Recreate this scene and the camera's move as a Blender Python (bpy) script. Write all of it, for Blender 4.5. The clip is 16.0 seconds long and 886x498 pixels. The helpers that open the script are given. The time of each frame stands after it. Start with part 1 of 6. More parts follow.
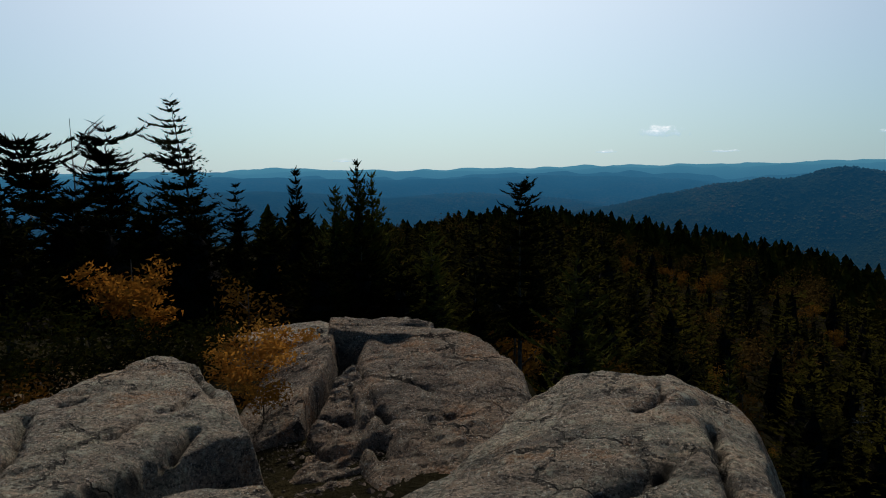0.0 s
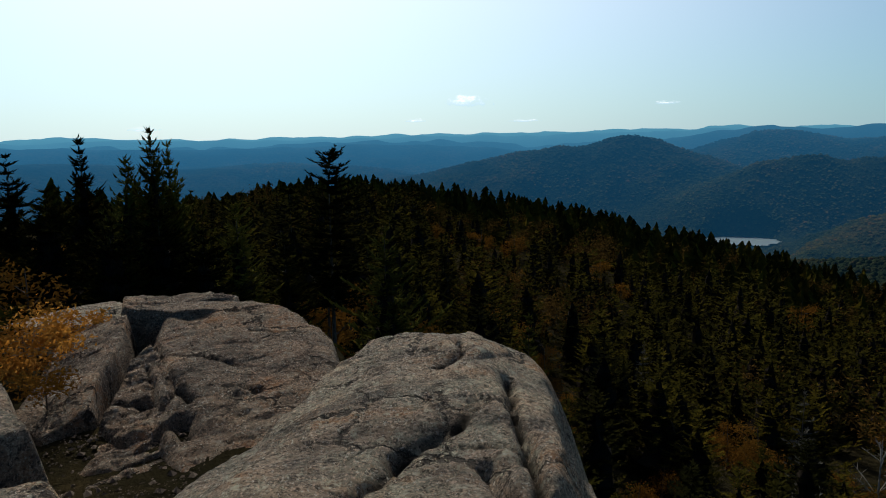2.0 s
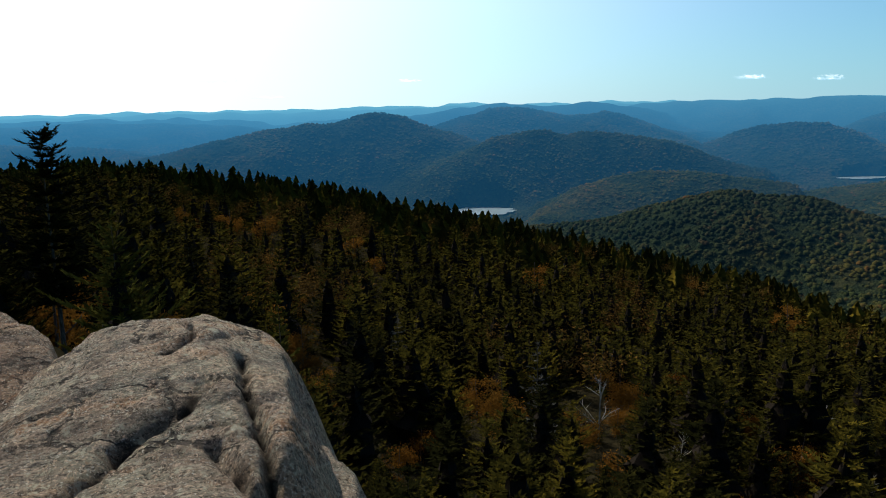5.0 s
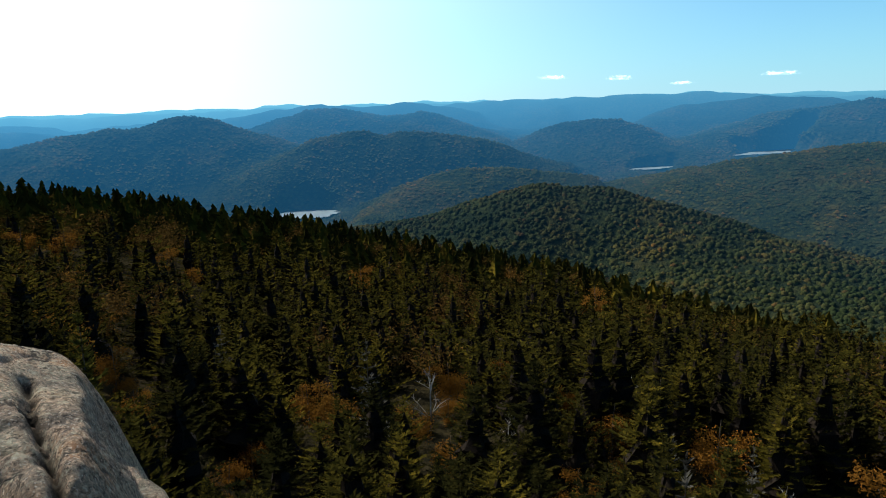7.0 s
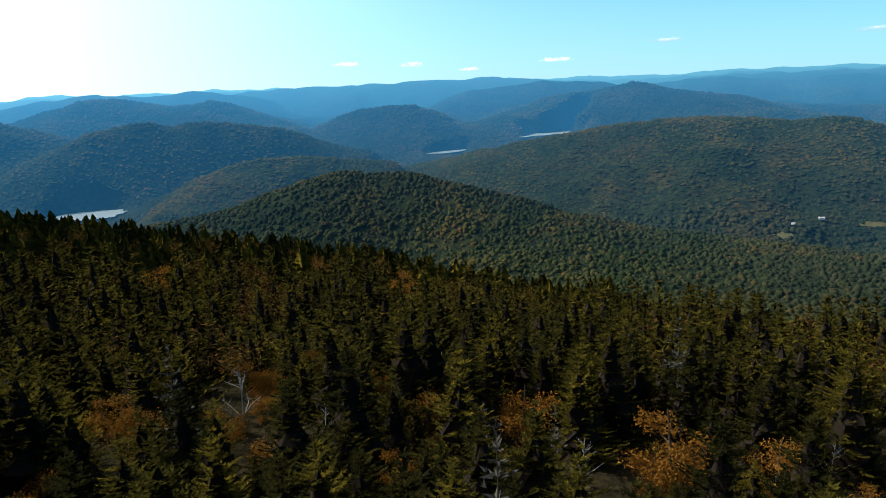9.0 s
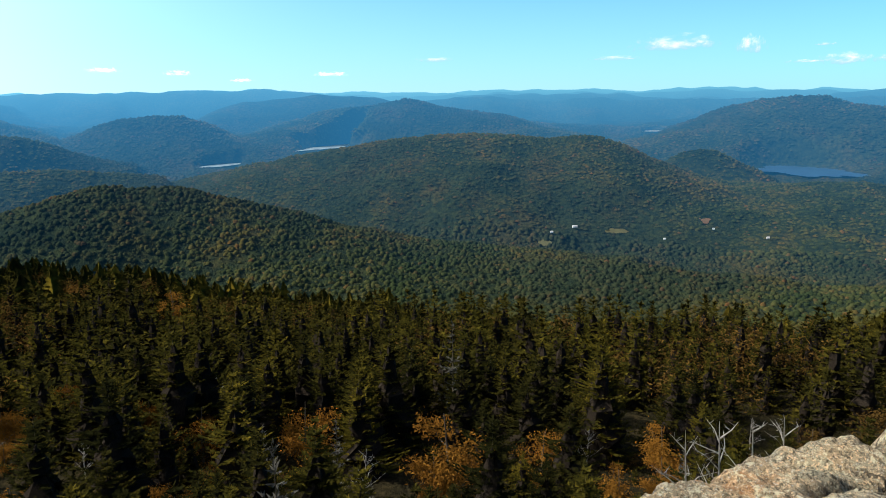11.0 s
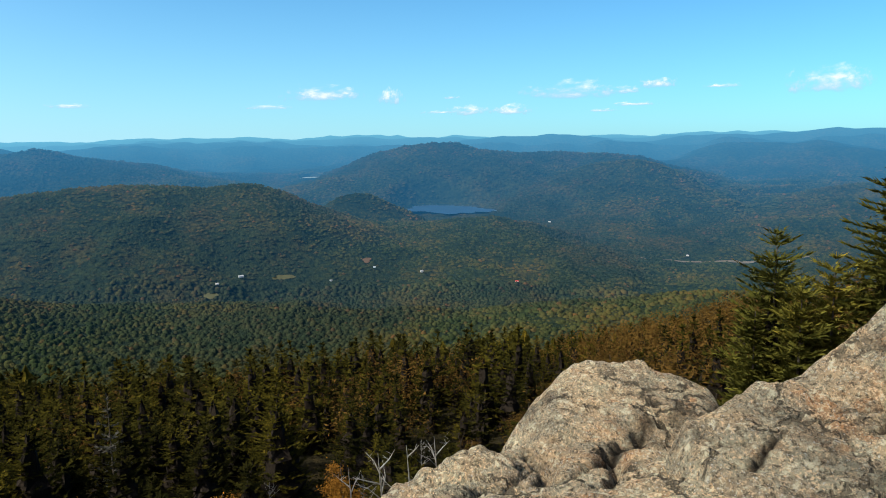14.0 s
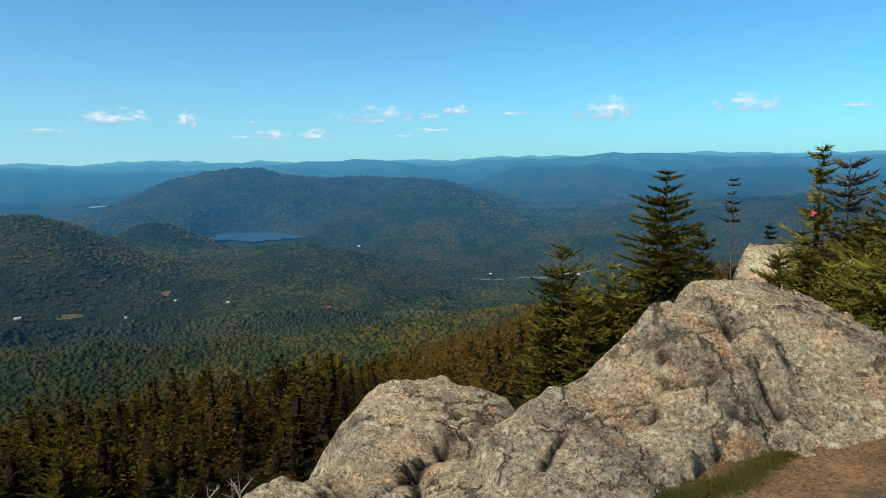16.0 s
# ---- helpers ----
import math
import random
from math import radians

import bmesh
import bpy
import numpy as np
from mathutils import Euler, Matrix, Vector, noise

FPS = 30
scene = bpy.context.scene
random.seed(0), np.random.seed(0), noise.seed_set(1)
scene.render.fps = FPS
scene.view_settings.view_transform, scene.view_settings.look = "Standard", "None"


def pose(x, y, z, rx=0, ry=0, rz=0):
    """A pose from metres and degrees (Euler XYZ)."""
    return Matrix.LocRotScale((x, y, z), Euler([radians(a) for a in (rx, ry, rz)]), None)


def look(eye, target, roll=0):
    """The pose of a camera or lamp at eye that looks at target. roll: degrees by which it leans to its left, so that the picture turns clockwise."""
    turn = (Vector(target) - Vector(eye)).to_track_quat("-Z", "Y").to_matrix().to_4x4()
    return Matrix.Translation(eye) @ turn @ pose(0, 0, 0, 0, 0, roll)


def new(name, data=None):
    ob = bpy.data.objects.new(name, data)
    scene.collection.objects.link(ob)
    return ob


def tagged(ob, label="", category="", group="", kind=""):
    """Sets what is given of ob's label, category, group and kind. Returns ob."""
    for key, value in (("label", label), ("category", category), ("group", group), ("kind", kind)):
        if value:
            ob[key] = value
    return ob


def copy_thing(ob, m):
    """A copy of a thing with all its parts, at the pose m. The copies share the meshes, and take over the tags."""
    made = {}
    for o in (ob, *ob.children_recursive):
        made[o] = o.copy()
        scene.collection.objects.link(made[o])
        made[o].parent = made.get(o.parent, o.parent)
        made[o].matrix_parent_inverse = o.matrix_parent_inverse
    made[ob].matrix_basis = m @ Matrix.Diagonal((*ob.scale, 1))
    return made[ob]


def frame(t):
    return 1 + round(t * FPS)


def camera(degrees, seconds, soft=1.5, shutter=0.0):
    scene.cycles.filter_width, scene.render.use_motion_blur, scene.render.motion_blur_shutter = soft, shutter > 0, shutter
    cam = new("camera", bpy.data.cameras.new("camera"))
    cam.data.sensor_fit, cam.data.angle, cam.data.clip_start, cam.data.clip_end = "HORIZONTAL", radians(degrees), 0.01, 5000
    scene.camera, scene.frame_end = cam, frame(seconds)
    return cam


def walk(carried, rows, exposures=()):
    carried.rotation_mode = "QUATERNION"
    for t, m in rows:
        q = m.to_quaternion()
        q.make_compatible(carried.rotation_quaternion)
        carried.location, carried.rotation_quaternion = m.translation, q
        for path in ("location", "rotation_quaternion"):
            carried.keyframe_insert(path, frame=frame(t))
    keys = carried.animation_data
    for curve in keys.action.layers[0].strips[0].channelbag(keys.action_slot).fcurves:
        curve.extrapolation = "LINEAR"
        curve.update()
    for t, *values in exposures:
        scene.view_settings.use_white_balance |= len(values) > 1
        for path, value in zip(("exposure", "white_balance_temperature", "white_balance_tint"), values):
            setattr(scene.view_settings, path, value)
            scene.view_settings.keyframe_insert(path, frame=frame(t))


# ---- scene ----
cam = camera(62.74, 16.0, soft=1.0)
EYE = 1.55
ROWS = [  # seconds, place relative to the first eye, yaw, pitch, roll
    (0.0, 0.005, -0.001, 0.003, 0.01, -6.22, 0.67),
    (0.5, 0.004, 0.020, -0.001, -3.14, -7.82, 0.27),
    (1.0, 0.033, 0.021, -0.015, -5.65, -7.93, 0.55),
    (1.5, 0.054, -0.010, -0.016, -10.91, -8.68, 0.58),
    (2.0, 0.086, -0.017, -0.020, -14.67, -8.80, 0.81),
    (2.5, 0.105, -0.022, -0.024, -18.85, -9.52, 0.17),
    (3.0, 0.112, -0.024, -0.029, -20.16, -9.74, 0.48),
    (3.5, 0.120, -0.054, -0.038, -23.12, -10.09, 1.08),
    (3.7, 0.132, -0.066, -0.040, -24.98, -10.16, 1.01),
    (5.8, 0.221, -0.215, -0.040, -38.80, -10.71, 0.99),
    (6.0, 0.224, -0.229, -0.045, -40.25, -10.57, 1.00),
    (6.5, 0.244, -0.266, -0.051, -45.22, -10.78, 1.43),
    (7.0, 0.251, -0.271, -0.067, -48.13, -11.05, 1.66),
    (7.5, 0.283, -0.289, -0.079, -50.81, -12.27, 2.05),
    (8.0, 0.281, -0.280, -0.088, -52.61, -12.21, 2.10),
    (8.5, 0.278, -0.258, -0.094, -56.50, -13.05, 1.49),
    (9.0, 0.290, -0.278, -0.106, -63.84, -12.58, 2.42),
    (9.5, 0.288, -0.292, -0.121, -67.89, -12.72, 2.07),
    (9.7, 0.292, -0.305, -0.124, -69.93, -12.68, 1.80),
    (11.8, 0.384, -0.506, -0.069, -87.08, -11.51, 0.17),
    (12.0, 0.392, -0.515, -0.071, -88.73, -11.42, 0.06),
    (12.5, 0.401, -0.542, -0.078, -92.99, -11.36, -0.37),
    (13.0, 0.411, -0.568, -0.083, -96.66, -11.65, -0.93),
    (13.2, 0.413, -0.580, -0.087, -97.50, -11.24, -0.90),
    (13.4, 0.416, -0.592, -0.092, -98.60, -9.67, 0.20),
    (13.5, 0.417, -0.598, -0.094, -100.40, -8.81, 0.87),
    (14.0, 0.418, -0.630, -0.105, -107.30, -8.63, 0.97),
    (14.5, 0.412, -0.661, -0.118, -113.20, -8.00, 1.31),
    (15.0, 0.398, -0.673, -0.119, -117.38, -7.03, 2.23),
    (15.5, 0.430, -0.695, -0.131, -121.01, -6.92, 2.05),
    (16.0, 0.398, -0.706, -0.127, -122.38, -6.97, 1.19),
]
EXPOSURES = [(0.0, -0.82), (1.0, -0.68), (2.0, -0.42), (3.5, -0.12), (6.0, 0.4), (9.0, 0.78), (12.0, 0.88), (14.0, 0.72), (16.0, 0.49)]
walk(cam, [(t, pose(x, y, z + EYE, 90 + pitch, roll, yaw)) for t, x, y, z, yaw, pitch, roll in ROWS], EXPOSURES)

# ---- sky and sun ----
SUN_AZ, SUN_EL = 3.0, 42.0  # azimuth to the left of the first view, height
SKY_TINT, HAZE, GLOW = (0.37, 1.00, 1.27), (4.0, 6.8, 8.2), (22.3, 20.0, 16.6)
HAZE_POWER, HAZE_MIX, GLOW_POWER = 7.5, 0.85, 3.3


def bearing(az, d):
    """The plan place d metres away at az degrees to the left of the first view."""
    return -math.sin(radians(az)) * d, math.cos(radians(az)) * d


world = bpy.data.worlds.new("sky")
scene.world = world
world.use_nodes = True
wn = world.node_tree
sky = wn.nodes.new("ShaderNodeTexSky")
sky.sky_type, sky.sun_disc = "NISHITA", False
sky.sun_elevation, sky.sun_rotation = radians(SUN_EL), radians(-SUN_AZ)
sky.altitude, sky.air_density, sky.dust_density, sky.ozone_density = 900, 1.0, 0.6, 3.5
sx, sy = bearing(SUN_AZ, math.cos(radians(SUN_EL)))
SUN_DIR = Vector((sx, sy, math.sin(radians(SUN_EL))))


def wmath(op, a, b=None):
    n = wn.nodes.new("ShaderNodeMath")
    n.operation = op
    for s, v in zip(n.inputs, (a, b)):
        if isinstance(v, (int, float)):
            s.default_value = v
        elif v is not None:
            wn.links.new(v, s)
    return n.outputs[0]


def wmix(fac, a, b, how="MIX"):
    m = wn.nodes.new("ShaderNodeMix")
    m.data_type, m.blend_type = "RGBA", how
    for s, v in ((m.inputs[0], fac), (m.inputs[6], a), (m.inputs[7], b)):
        if isinstance(v, (int, float)):
            s.default_value = v
        elif isinstance(v, tuple):
            s.default_value = (*v, 1)
        else:
            wn.links.new(v, s)
    return m.outputs[2]


# humid air: pale blue haze towards the horizon, a wide white glow round the sun
way = wn.nodes.new("ShaderNodeTexCoord").outputs["Generated"]
split = wn.nodes.new("ShaderNodeSeparateXYZ")
wn.links.new(way, split.inputs[0])
dot = wn.nodes.new("ShaderNodeVectorMath")
dot.operation = "DOT_PRODUCT"
wn.links.new(way, dot.inputs[0])
dot.inputs[1].default_value = SUN_DIR
low = wmath("POWER", wmath("SUBTRACT", 1.0, wmath("MAXIMUM", wmath("MINIMUM", split.outputs["Z"], 1.0), 0.0)), HAZE_POWER)
toward = wmath("MAXIMUM", dot.outputs["Value"], 0.0)
glow = wmath("POWER", toward, GLOW_POWER)
tone = wmix(1.0, sky.outputs[0], SKY_TINT, "MULTIPLY")
thick = wmath("MINIMUM", wmath("ADD", wmath("MULTIPLY", dot.outputs["Value"], 0.75), 0.86), 1.0)
tone = wmix(wmath("MULTIPLY", wmath("MULTIPLY", low, HAZE_MIX), thick), tone, HAZE)
tone = wmix(glow, tone, GLOW, "ADD")
wn.nodes["Background"].inputs["Strength"].default_value = 0.08
wn.links.new(tone, wn.nodes["Background"].inputs["Color"])

sun = new("sun", bpy.data.lights.new("sun", "SUN"))
sun.data.energy, sun.data.angle, sun.data.color = 5.0, radians(0.6), (1.0, 0.93, 0.82)
sun.matrix_world = look((sx * 50, sy * 50, 50 * math.sin(radians(SUN_EL))), (0, 0, 0))


# ---- materials ----
def material(name, rough=0.85):
    m = bpy.data.materials.new(name)
    m.use_nodes = True
    t = m.node_tree
    b = t.nodes["Principled BSDF"]
    b.inputs["Roughness"].default_value = rough
    b.inputs["Specular IOR Level"].default_value = 0.25
    return m, t, b


def link(t, a, b):
    t.links.new(a, b)


def place(t):
    return t.nodes.new("ShaderNodeTexCoord").outputs["Object"]


def fuzz(t, scale, detail=6, rough=0.55, stretch=None, vec=None, warp=0.0):
    n = t.nodes.new("ShaderNodeTexNoise")
    n.inputs["Scale"].default_value, n.inputs["Detail"].default_value = scale, detail
    n.inputs["Roughness"].default_value, n.inputs["Distortion"].default_value = rough, warp
    vec = vec or place(t)
    if stretch:
        mp = t.nodes.new("ShaderNodeMapping")
        mp.inputs["Scale"].default_value = stretch
        link(t, vec, mp.inputs["Vector"])
        vec = mp.outputs[0]
    link(t, vec, n.inputs["Vector"])
    return n.outputs["Fac"]


def ramp(t, fac, stops):
    r = t.nodes.new("ShaderNodeValToRGB")
    el = r.color_ramp.elements
    while len(el) < len(stops):
        el.new(0.5)
    for e, (p, c) in zip(el, stops):
        e.position, e.color = p, (*c, 1) if len(c) == 3 else c
    link(t, fac, r.inputs["Fac"])
    return r.outputs["Color"]


def mix(t, fac, a, b, how="MIX"):
    m = t.nodes.new("ShaderNodeMix")
    m.data_type, m.blend_type = "RGBA", how
    for value, socket in ((fac, m.inputs[0]), (a, m.inputs[6]), (b, m.inputs[7])):
        if isinstance(value, (int, float)):
            socket.default_value = value
        elif isinstance(value, tuple):
            socket.default_value = (*value, 1)
        else:
            link(t, value, socket)
    return m.outputs[2]


def bump(t, b, height, strength, distance):
    n = t.nodes.new("ShaderNodeBump")
    n.inputs["Strength"].default_value, n.inputs["Distance"].default_value = strength, distance
    link(t, height, n.inputs["Height"])
    link(t, n.outputs[0], b.inputs["Normal"])


def granite(name, grey, tan, lichen, rust):
    m, t, b = material(name, 0.92)
    b.inputs["Specular IOR Level"].default_value = 0.06
    band = (1.0, 3.2, 4.0)  # the way that the rock's grain runs
    c = mix(t, ramp(t, fuzz(t, 1.9, 8, 0.7, band), [(0.42, (0, 0, 0)), (0.58, (1, 1, 1))]), grey, tan)
    c = mix(t, ramp(t, fuzz(t, 2.4, 10, 0.75), [(0.46, (0, 0, 0)), (0.56, (0.85, 0.85, 0.85))]), c, lichen)
    c = mix(t, ramp(t, fuzz(t, 1.7, 10, 0.76, warp=0.4), [(0.53, (0, 0, 0)), (0.64, (0.85, 0.85, 0.85))]), c, rust)
    # dark crusts, streaks along the grain and crystals
    c = mix(t, ramp(t, fuzz(t, 9, 10, 0.8, (1, 2.2, 2.6)), [(0.39, (0.85, 0.85, 0.85)), (0.48, (0, 0, 0))]), c, tuple(v * 0.36 for v in grey))
    c = mix(t, ramp(t, fuzz(t, 34, 6, 0.8, (1, 1.3, 1.3)), [(0.42, (0.9, 0.9, 0.9)), (0.50, (0, 0, 0))]), c, tuple(v * 0.26 for v in grey))
    c = mix(t, ramp(t, fuzz(t, 55, 5, 0.8), [(0.53, (0, 0, 0)), (0.59, (0.8, 0.8, 0.8))]), c, tuple(min(v * 1.85, 0.8) for v in tan))
    c = mix(t, ramp(t, fuzz(t, 15, 8, 0.8), [(0.545, (0, 0, 0)), (0.60, (0.85, 0.85, 0.85))]), c, tuple(min(v * 1.9, 0.8) for v in lichen))
    # pale specks
    c = mix(t, ramp(t, fuzz(t, 62, 4, 0.75), [(0.60, (0, 0, 0)), (0.64, (0.9, 0.9, 0.9))]), c, (0.62, 0.60, 0.52))
    # broad weathering
    c = mix(t, 1.0, c, ramp(t, fuzz(t, 1.25, 7, 0.68, (1, 1.6, 1.6), warp=0.4), [(0.36, (0.50, 0.51, 0.53)), (0.48, (0.98, 0.98, 0.98)), (0.62, (1.22, 1.19, 1.13))]), "MULTIPLY")
    # hairline cracks with dirt in them
    n = t.nodes.new("ShaderNodeTexNoise")
    n.inputs["Scale"].default_value, n.inputs["Detail"].default_value, n.inputs["Roughness"].default_value = 3.0, 6, 0.65
    link(t, place(t), n.inputs["Vector"])
    sway = t.nodes.new("ShaderNodeVectorMath")
    sway.operation = "MULTIPLY_ADD"
    link(t, n.outputs["Color"], sway.inputs[0])
    sway.inputs[1].default_value = (0.55, 0.55, 0.55)
    link(t, place(t), sway.inputs[2])
    v = t.nodes.new("ShaderNodeTexVoronoi")
    v.feature = "DISTANCE_TO_EDGE"
    v.inputs["Scale"].default_value = 1.45
    link(t, sway.outputs[0], v.inputs["Vector"])
    crack = ramp(t, v.outputs["Distance"], [(0.0, (1, 1, 1)), (0.012, (0.9, 0.9, 0.9)), (0.03, (0, 0, 0))])
    crack = mix(t, 1.0, crack, ramp(t, fuzz(t, 1.1, 4, 0.6), [(0.45, (0, 0, 0)), (0.52, (1, 1, 1))]), "MULTIPLY")
    c = mix(t, crack, c, tuple(v * 0.16 for v in grey))
    # near-black along the cracks: soil, and the shade of undercut plates painted in
    crack_dark = t.nodes.new("ShaderNodeAttribute")
    crack_dark.attribute_name = "soil"
    c = mix(t, crack_dark.outputs["Fac"], c, (0.022, 0.018, 0.013))
    link(t, c, b.inputs["Base Color"])
    h = mix(t, 0.5, fuzz(t, 8, 12, 0.8, (1, 1.6, 1.8)), fuzz(t, 26, 9, 0.86, (1, 1.2, 1.2)))
    h = mix(t, crack, h, (0.2, 0.2, 0.2))
    bump(t, b, h, 1.0, 0.13)
    return m


GRANITE = granite("granite", (0.20, 0.172, 0.140), (0.335, 0.255, 0.185), (0.24, 0.23, 0.175), (0.33, 0.17, 0.08))
GRANITE_BROWN = granite("brown_granite", (0.135, 0.108, 0.085), (0.235, 0.165, 0.115), (0.16, 0.14, 0.11), (0.30, 0.135, 0.055))
GRANITE_PALE = granite("pale_granite", (0.27, 0.225, 0.155), (0.43, 0.315, 0.19), (0.36, 0.335, 0.235), (0.46, 0.21, 0.08))


def foliage(name, stops, glow=0.12):
    """Leaves: colour by piece and by tree, a little light through them."""
    m, t, b = material(name, 0.8)
    b.inputs["Specular IOR Level"].default_value = 0.0
    g = t.nodes.new("ShaderNodeNewGeometry")
    o = t.nodes.new("ShaderNodeObjectInfo")
    f = t.nodes.new("ShaderNodeMath")
    f.operation = "MULTIPLY_ADD"
    link(t, g.outputs["Random Per Island"], f.inputs[0])
    f.inputs[1].default_value = 0.34
    s = t.nodes.new("ShaderNodeMath")
    s.operation = "MULTIPLY"
    s.inputs[1].default_value = 0.40
    link(t, o.outputs["Random"], s.inputs[0])
    clump = t.nodes.new("ShaderNodeMapRange")  # whole boughs and trees differ
    clump.inputs["From Min"].default_value, clump.inputs["From Max"].default_value, clump.inputs["To Max"].default_value = 0.36, 0.64, 0.30
    link(t, fuzz(t, 0.7, 2, 0.5), clump.inputs["Value"])
    both = t.nodes.new("ShaderNodeMath")
    link(t, s.outputs[0], both.inputs[0])
    link(t, clump.outputs[0], both.inputs[1])
    link(t, both.outputs[0], f.inputs[2])
    c = ramp(t, f.outputs[0], stops)
    link(t, c, b.inputs["Base Color"])
    tr = t.nodes.new("ShaderNodeBsdfTranslucent")
    link(t, c, tr.inputs["Color"])
    mx = t.nodes.new("ShaderNodeMixShader")
    mx.inputs[0].default_value = glow
    link(t, b.outputs[0], mx.inputs[1])
    link(t, tr.outputs[0], mx.inputs[2])
    link(t, mx.outputs[0], t.nodes["Material Output"].inputs["Surface"])
    return m


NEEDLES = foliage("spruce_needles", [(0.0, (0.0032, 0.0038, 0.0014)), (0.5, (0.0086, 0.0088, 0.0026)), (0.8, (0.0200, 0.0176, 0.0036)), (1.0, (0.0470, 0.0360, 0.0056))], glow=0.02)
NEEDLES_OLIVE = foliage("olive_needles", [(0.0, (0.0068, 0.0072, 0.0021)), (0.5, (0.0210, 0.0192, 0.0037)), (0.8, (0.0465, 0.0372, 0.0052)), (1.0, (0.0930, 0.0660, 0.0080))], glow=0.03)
# brighter copy of the needles: sunlight on some spruces put into the colour
NEEDLES_PAINTED_LIT = foliage("needles_painted_lit", [(0.0, (0.0224, 0.0248, 0.0064)), (0.5, (0.0612, 0.0590, 0.0109)), (0.8, (0.1174, 0.0999, 0.0153)), (1.0, (0.1938, 0.1476, 0.0224))], glow=0.06)
AUTUMN = foliage("autumn_leaves", [(0.0, (0.0700, 0.0305, 0.0056)), (0.5, (0.1450, 0.0670, 0.0110)), (1.0, (0.2250, 0.1150, 0.0200))], glow=0.25)
RUSSET = foliage("russet_leaves", [(0.0, (0.0262, 0.0165, 0.0048)), (0.5, (0.0530, 0.0305, 0.0081)), (1.0, (0.0930, 0.0515, 0.0124))])
GOLD = foliage("golden_leaves", [(0.0, (0.1650, 0.0638, 0.0097)), (0.5, (0.3300, 0.1387, 0.0203)), (1.0, (0.4500, 0.2250, 0.0488))], glow=0.5)
GREYTWIG = foliage("grey_needles", [(0.0, (0.0340, 0.0340, 0.0292)), (1.0, (0.0816, 0.0782, 0.0646))])


def bark_material(name, a, c2):
    m, t, b = material(name, 1.0)
    b.inputs["Specular IOR Level"].default_value = 0.03
    link(t, ramp(t, fuzz(t, 14, 6, 0.6, (3, 3, 0.6)), [(0.35, a), (0.7, c2)]), b.inputs["Base Color"])
    bump(t, b, fuzz(t, 22, 6, 0.7, (3, 3, 0.5)), 0.7, 0.02)
    return m


# near-black: dead twigs with the crown's inner shade in the colour
SHADE_CORE = bark_material("twigs_and_crown_shade", (0.006, 0.005, 0.004), (0.022, 0.017, 0.012))
BARK = bark_material("bark", (0.035, 0.028, 0.022), (0.11, 0.09, 0.07))
DEADWOOD = bark_material("dead_wood", (0.13, 0.125, 0.115), (0.30, 0.285, 0.26))


def painted_haze(t, shader):
    """Blue haze painted on far surfaces as their own glow, kilometres away: thickens and pales with the distance from
    the summit.
    """
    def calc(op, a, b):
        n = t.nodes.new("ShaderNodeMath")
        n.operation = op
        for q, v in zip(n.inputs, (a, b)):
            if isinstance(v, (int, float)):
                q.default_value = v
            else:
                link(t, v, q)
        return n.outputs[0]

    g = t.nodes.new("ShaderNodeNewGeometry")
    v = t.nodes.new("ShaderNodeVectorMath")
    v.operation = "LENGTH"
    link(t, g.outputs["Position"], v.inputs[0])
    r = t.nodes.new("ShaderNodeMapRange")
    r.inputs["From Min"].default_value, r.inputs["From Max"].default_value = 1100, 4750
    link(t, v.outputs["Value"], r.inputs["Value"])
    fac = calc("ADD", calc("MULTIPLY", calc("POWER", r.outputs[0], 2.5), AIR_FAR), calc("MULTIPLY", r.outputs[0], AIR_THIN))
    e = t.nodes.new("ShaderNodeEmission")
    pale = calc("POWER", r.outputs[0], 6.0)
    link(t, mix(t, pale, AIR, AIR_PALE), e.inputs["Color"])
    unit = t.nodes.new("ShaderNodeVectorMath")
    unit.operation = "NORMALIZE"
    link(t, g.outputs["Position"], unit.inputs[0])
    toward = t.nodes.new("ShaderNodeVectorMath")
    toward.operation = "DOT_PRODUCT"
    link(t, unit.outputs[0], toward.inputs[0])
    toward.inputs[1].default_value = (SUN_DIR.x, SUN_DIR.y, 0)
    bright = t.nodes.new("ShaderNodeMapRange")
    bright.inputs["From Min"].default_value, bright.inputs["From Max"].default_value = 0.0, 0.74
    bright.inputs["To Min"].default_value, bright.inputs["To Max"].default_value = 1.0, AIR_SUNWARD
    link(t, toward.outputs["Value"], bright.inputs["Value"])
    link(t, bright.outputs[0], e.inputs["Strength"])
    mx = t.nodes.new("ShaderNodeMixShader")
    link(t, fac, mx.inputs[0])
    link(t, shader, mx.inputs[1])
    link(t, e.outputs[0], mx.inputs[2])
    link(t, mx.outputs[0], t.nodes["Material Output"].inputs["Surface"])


# colours and strengths of the haze that far surfaces give off themselves
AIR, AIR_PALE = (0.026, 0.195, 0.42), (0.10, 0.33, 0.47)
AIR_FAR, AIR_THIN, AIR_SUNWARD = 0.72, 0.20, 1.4


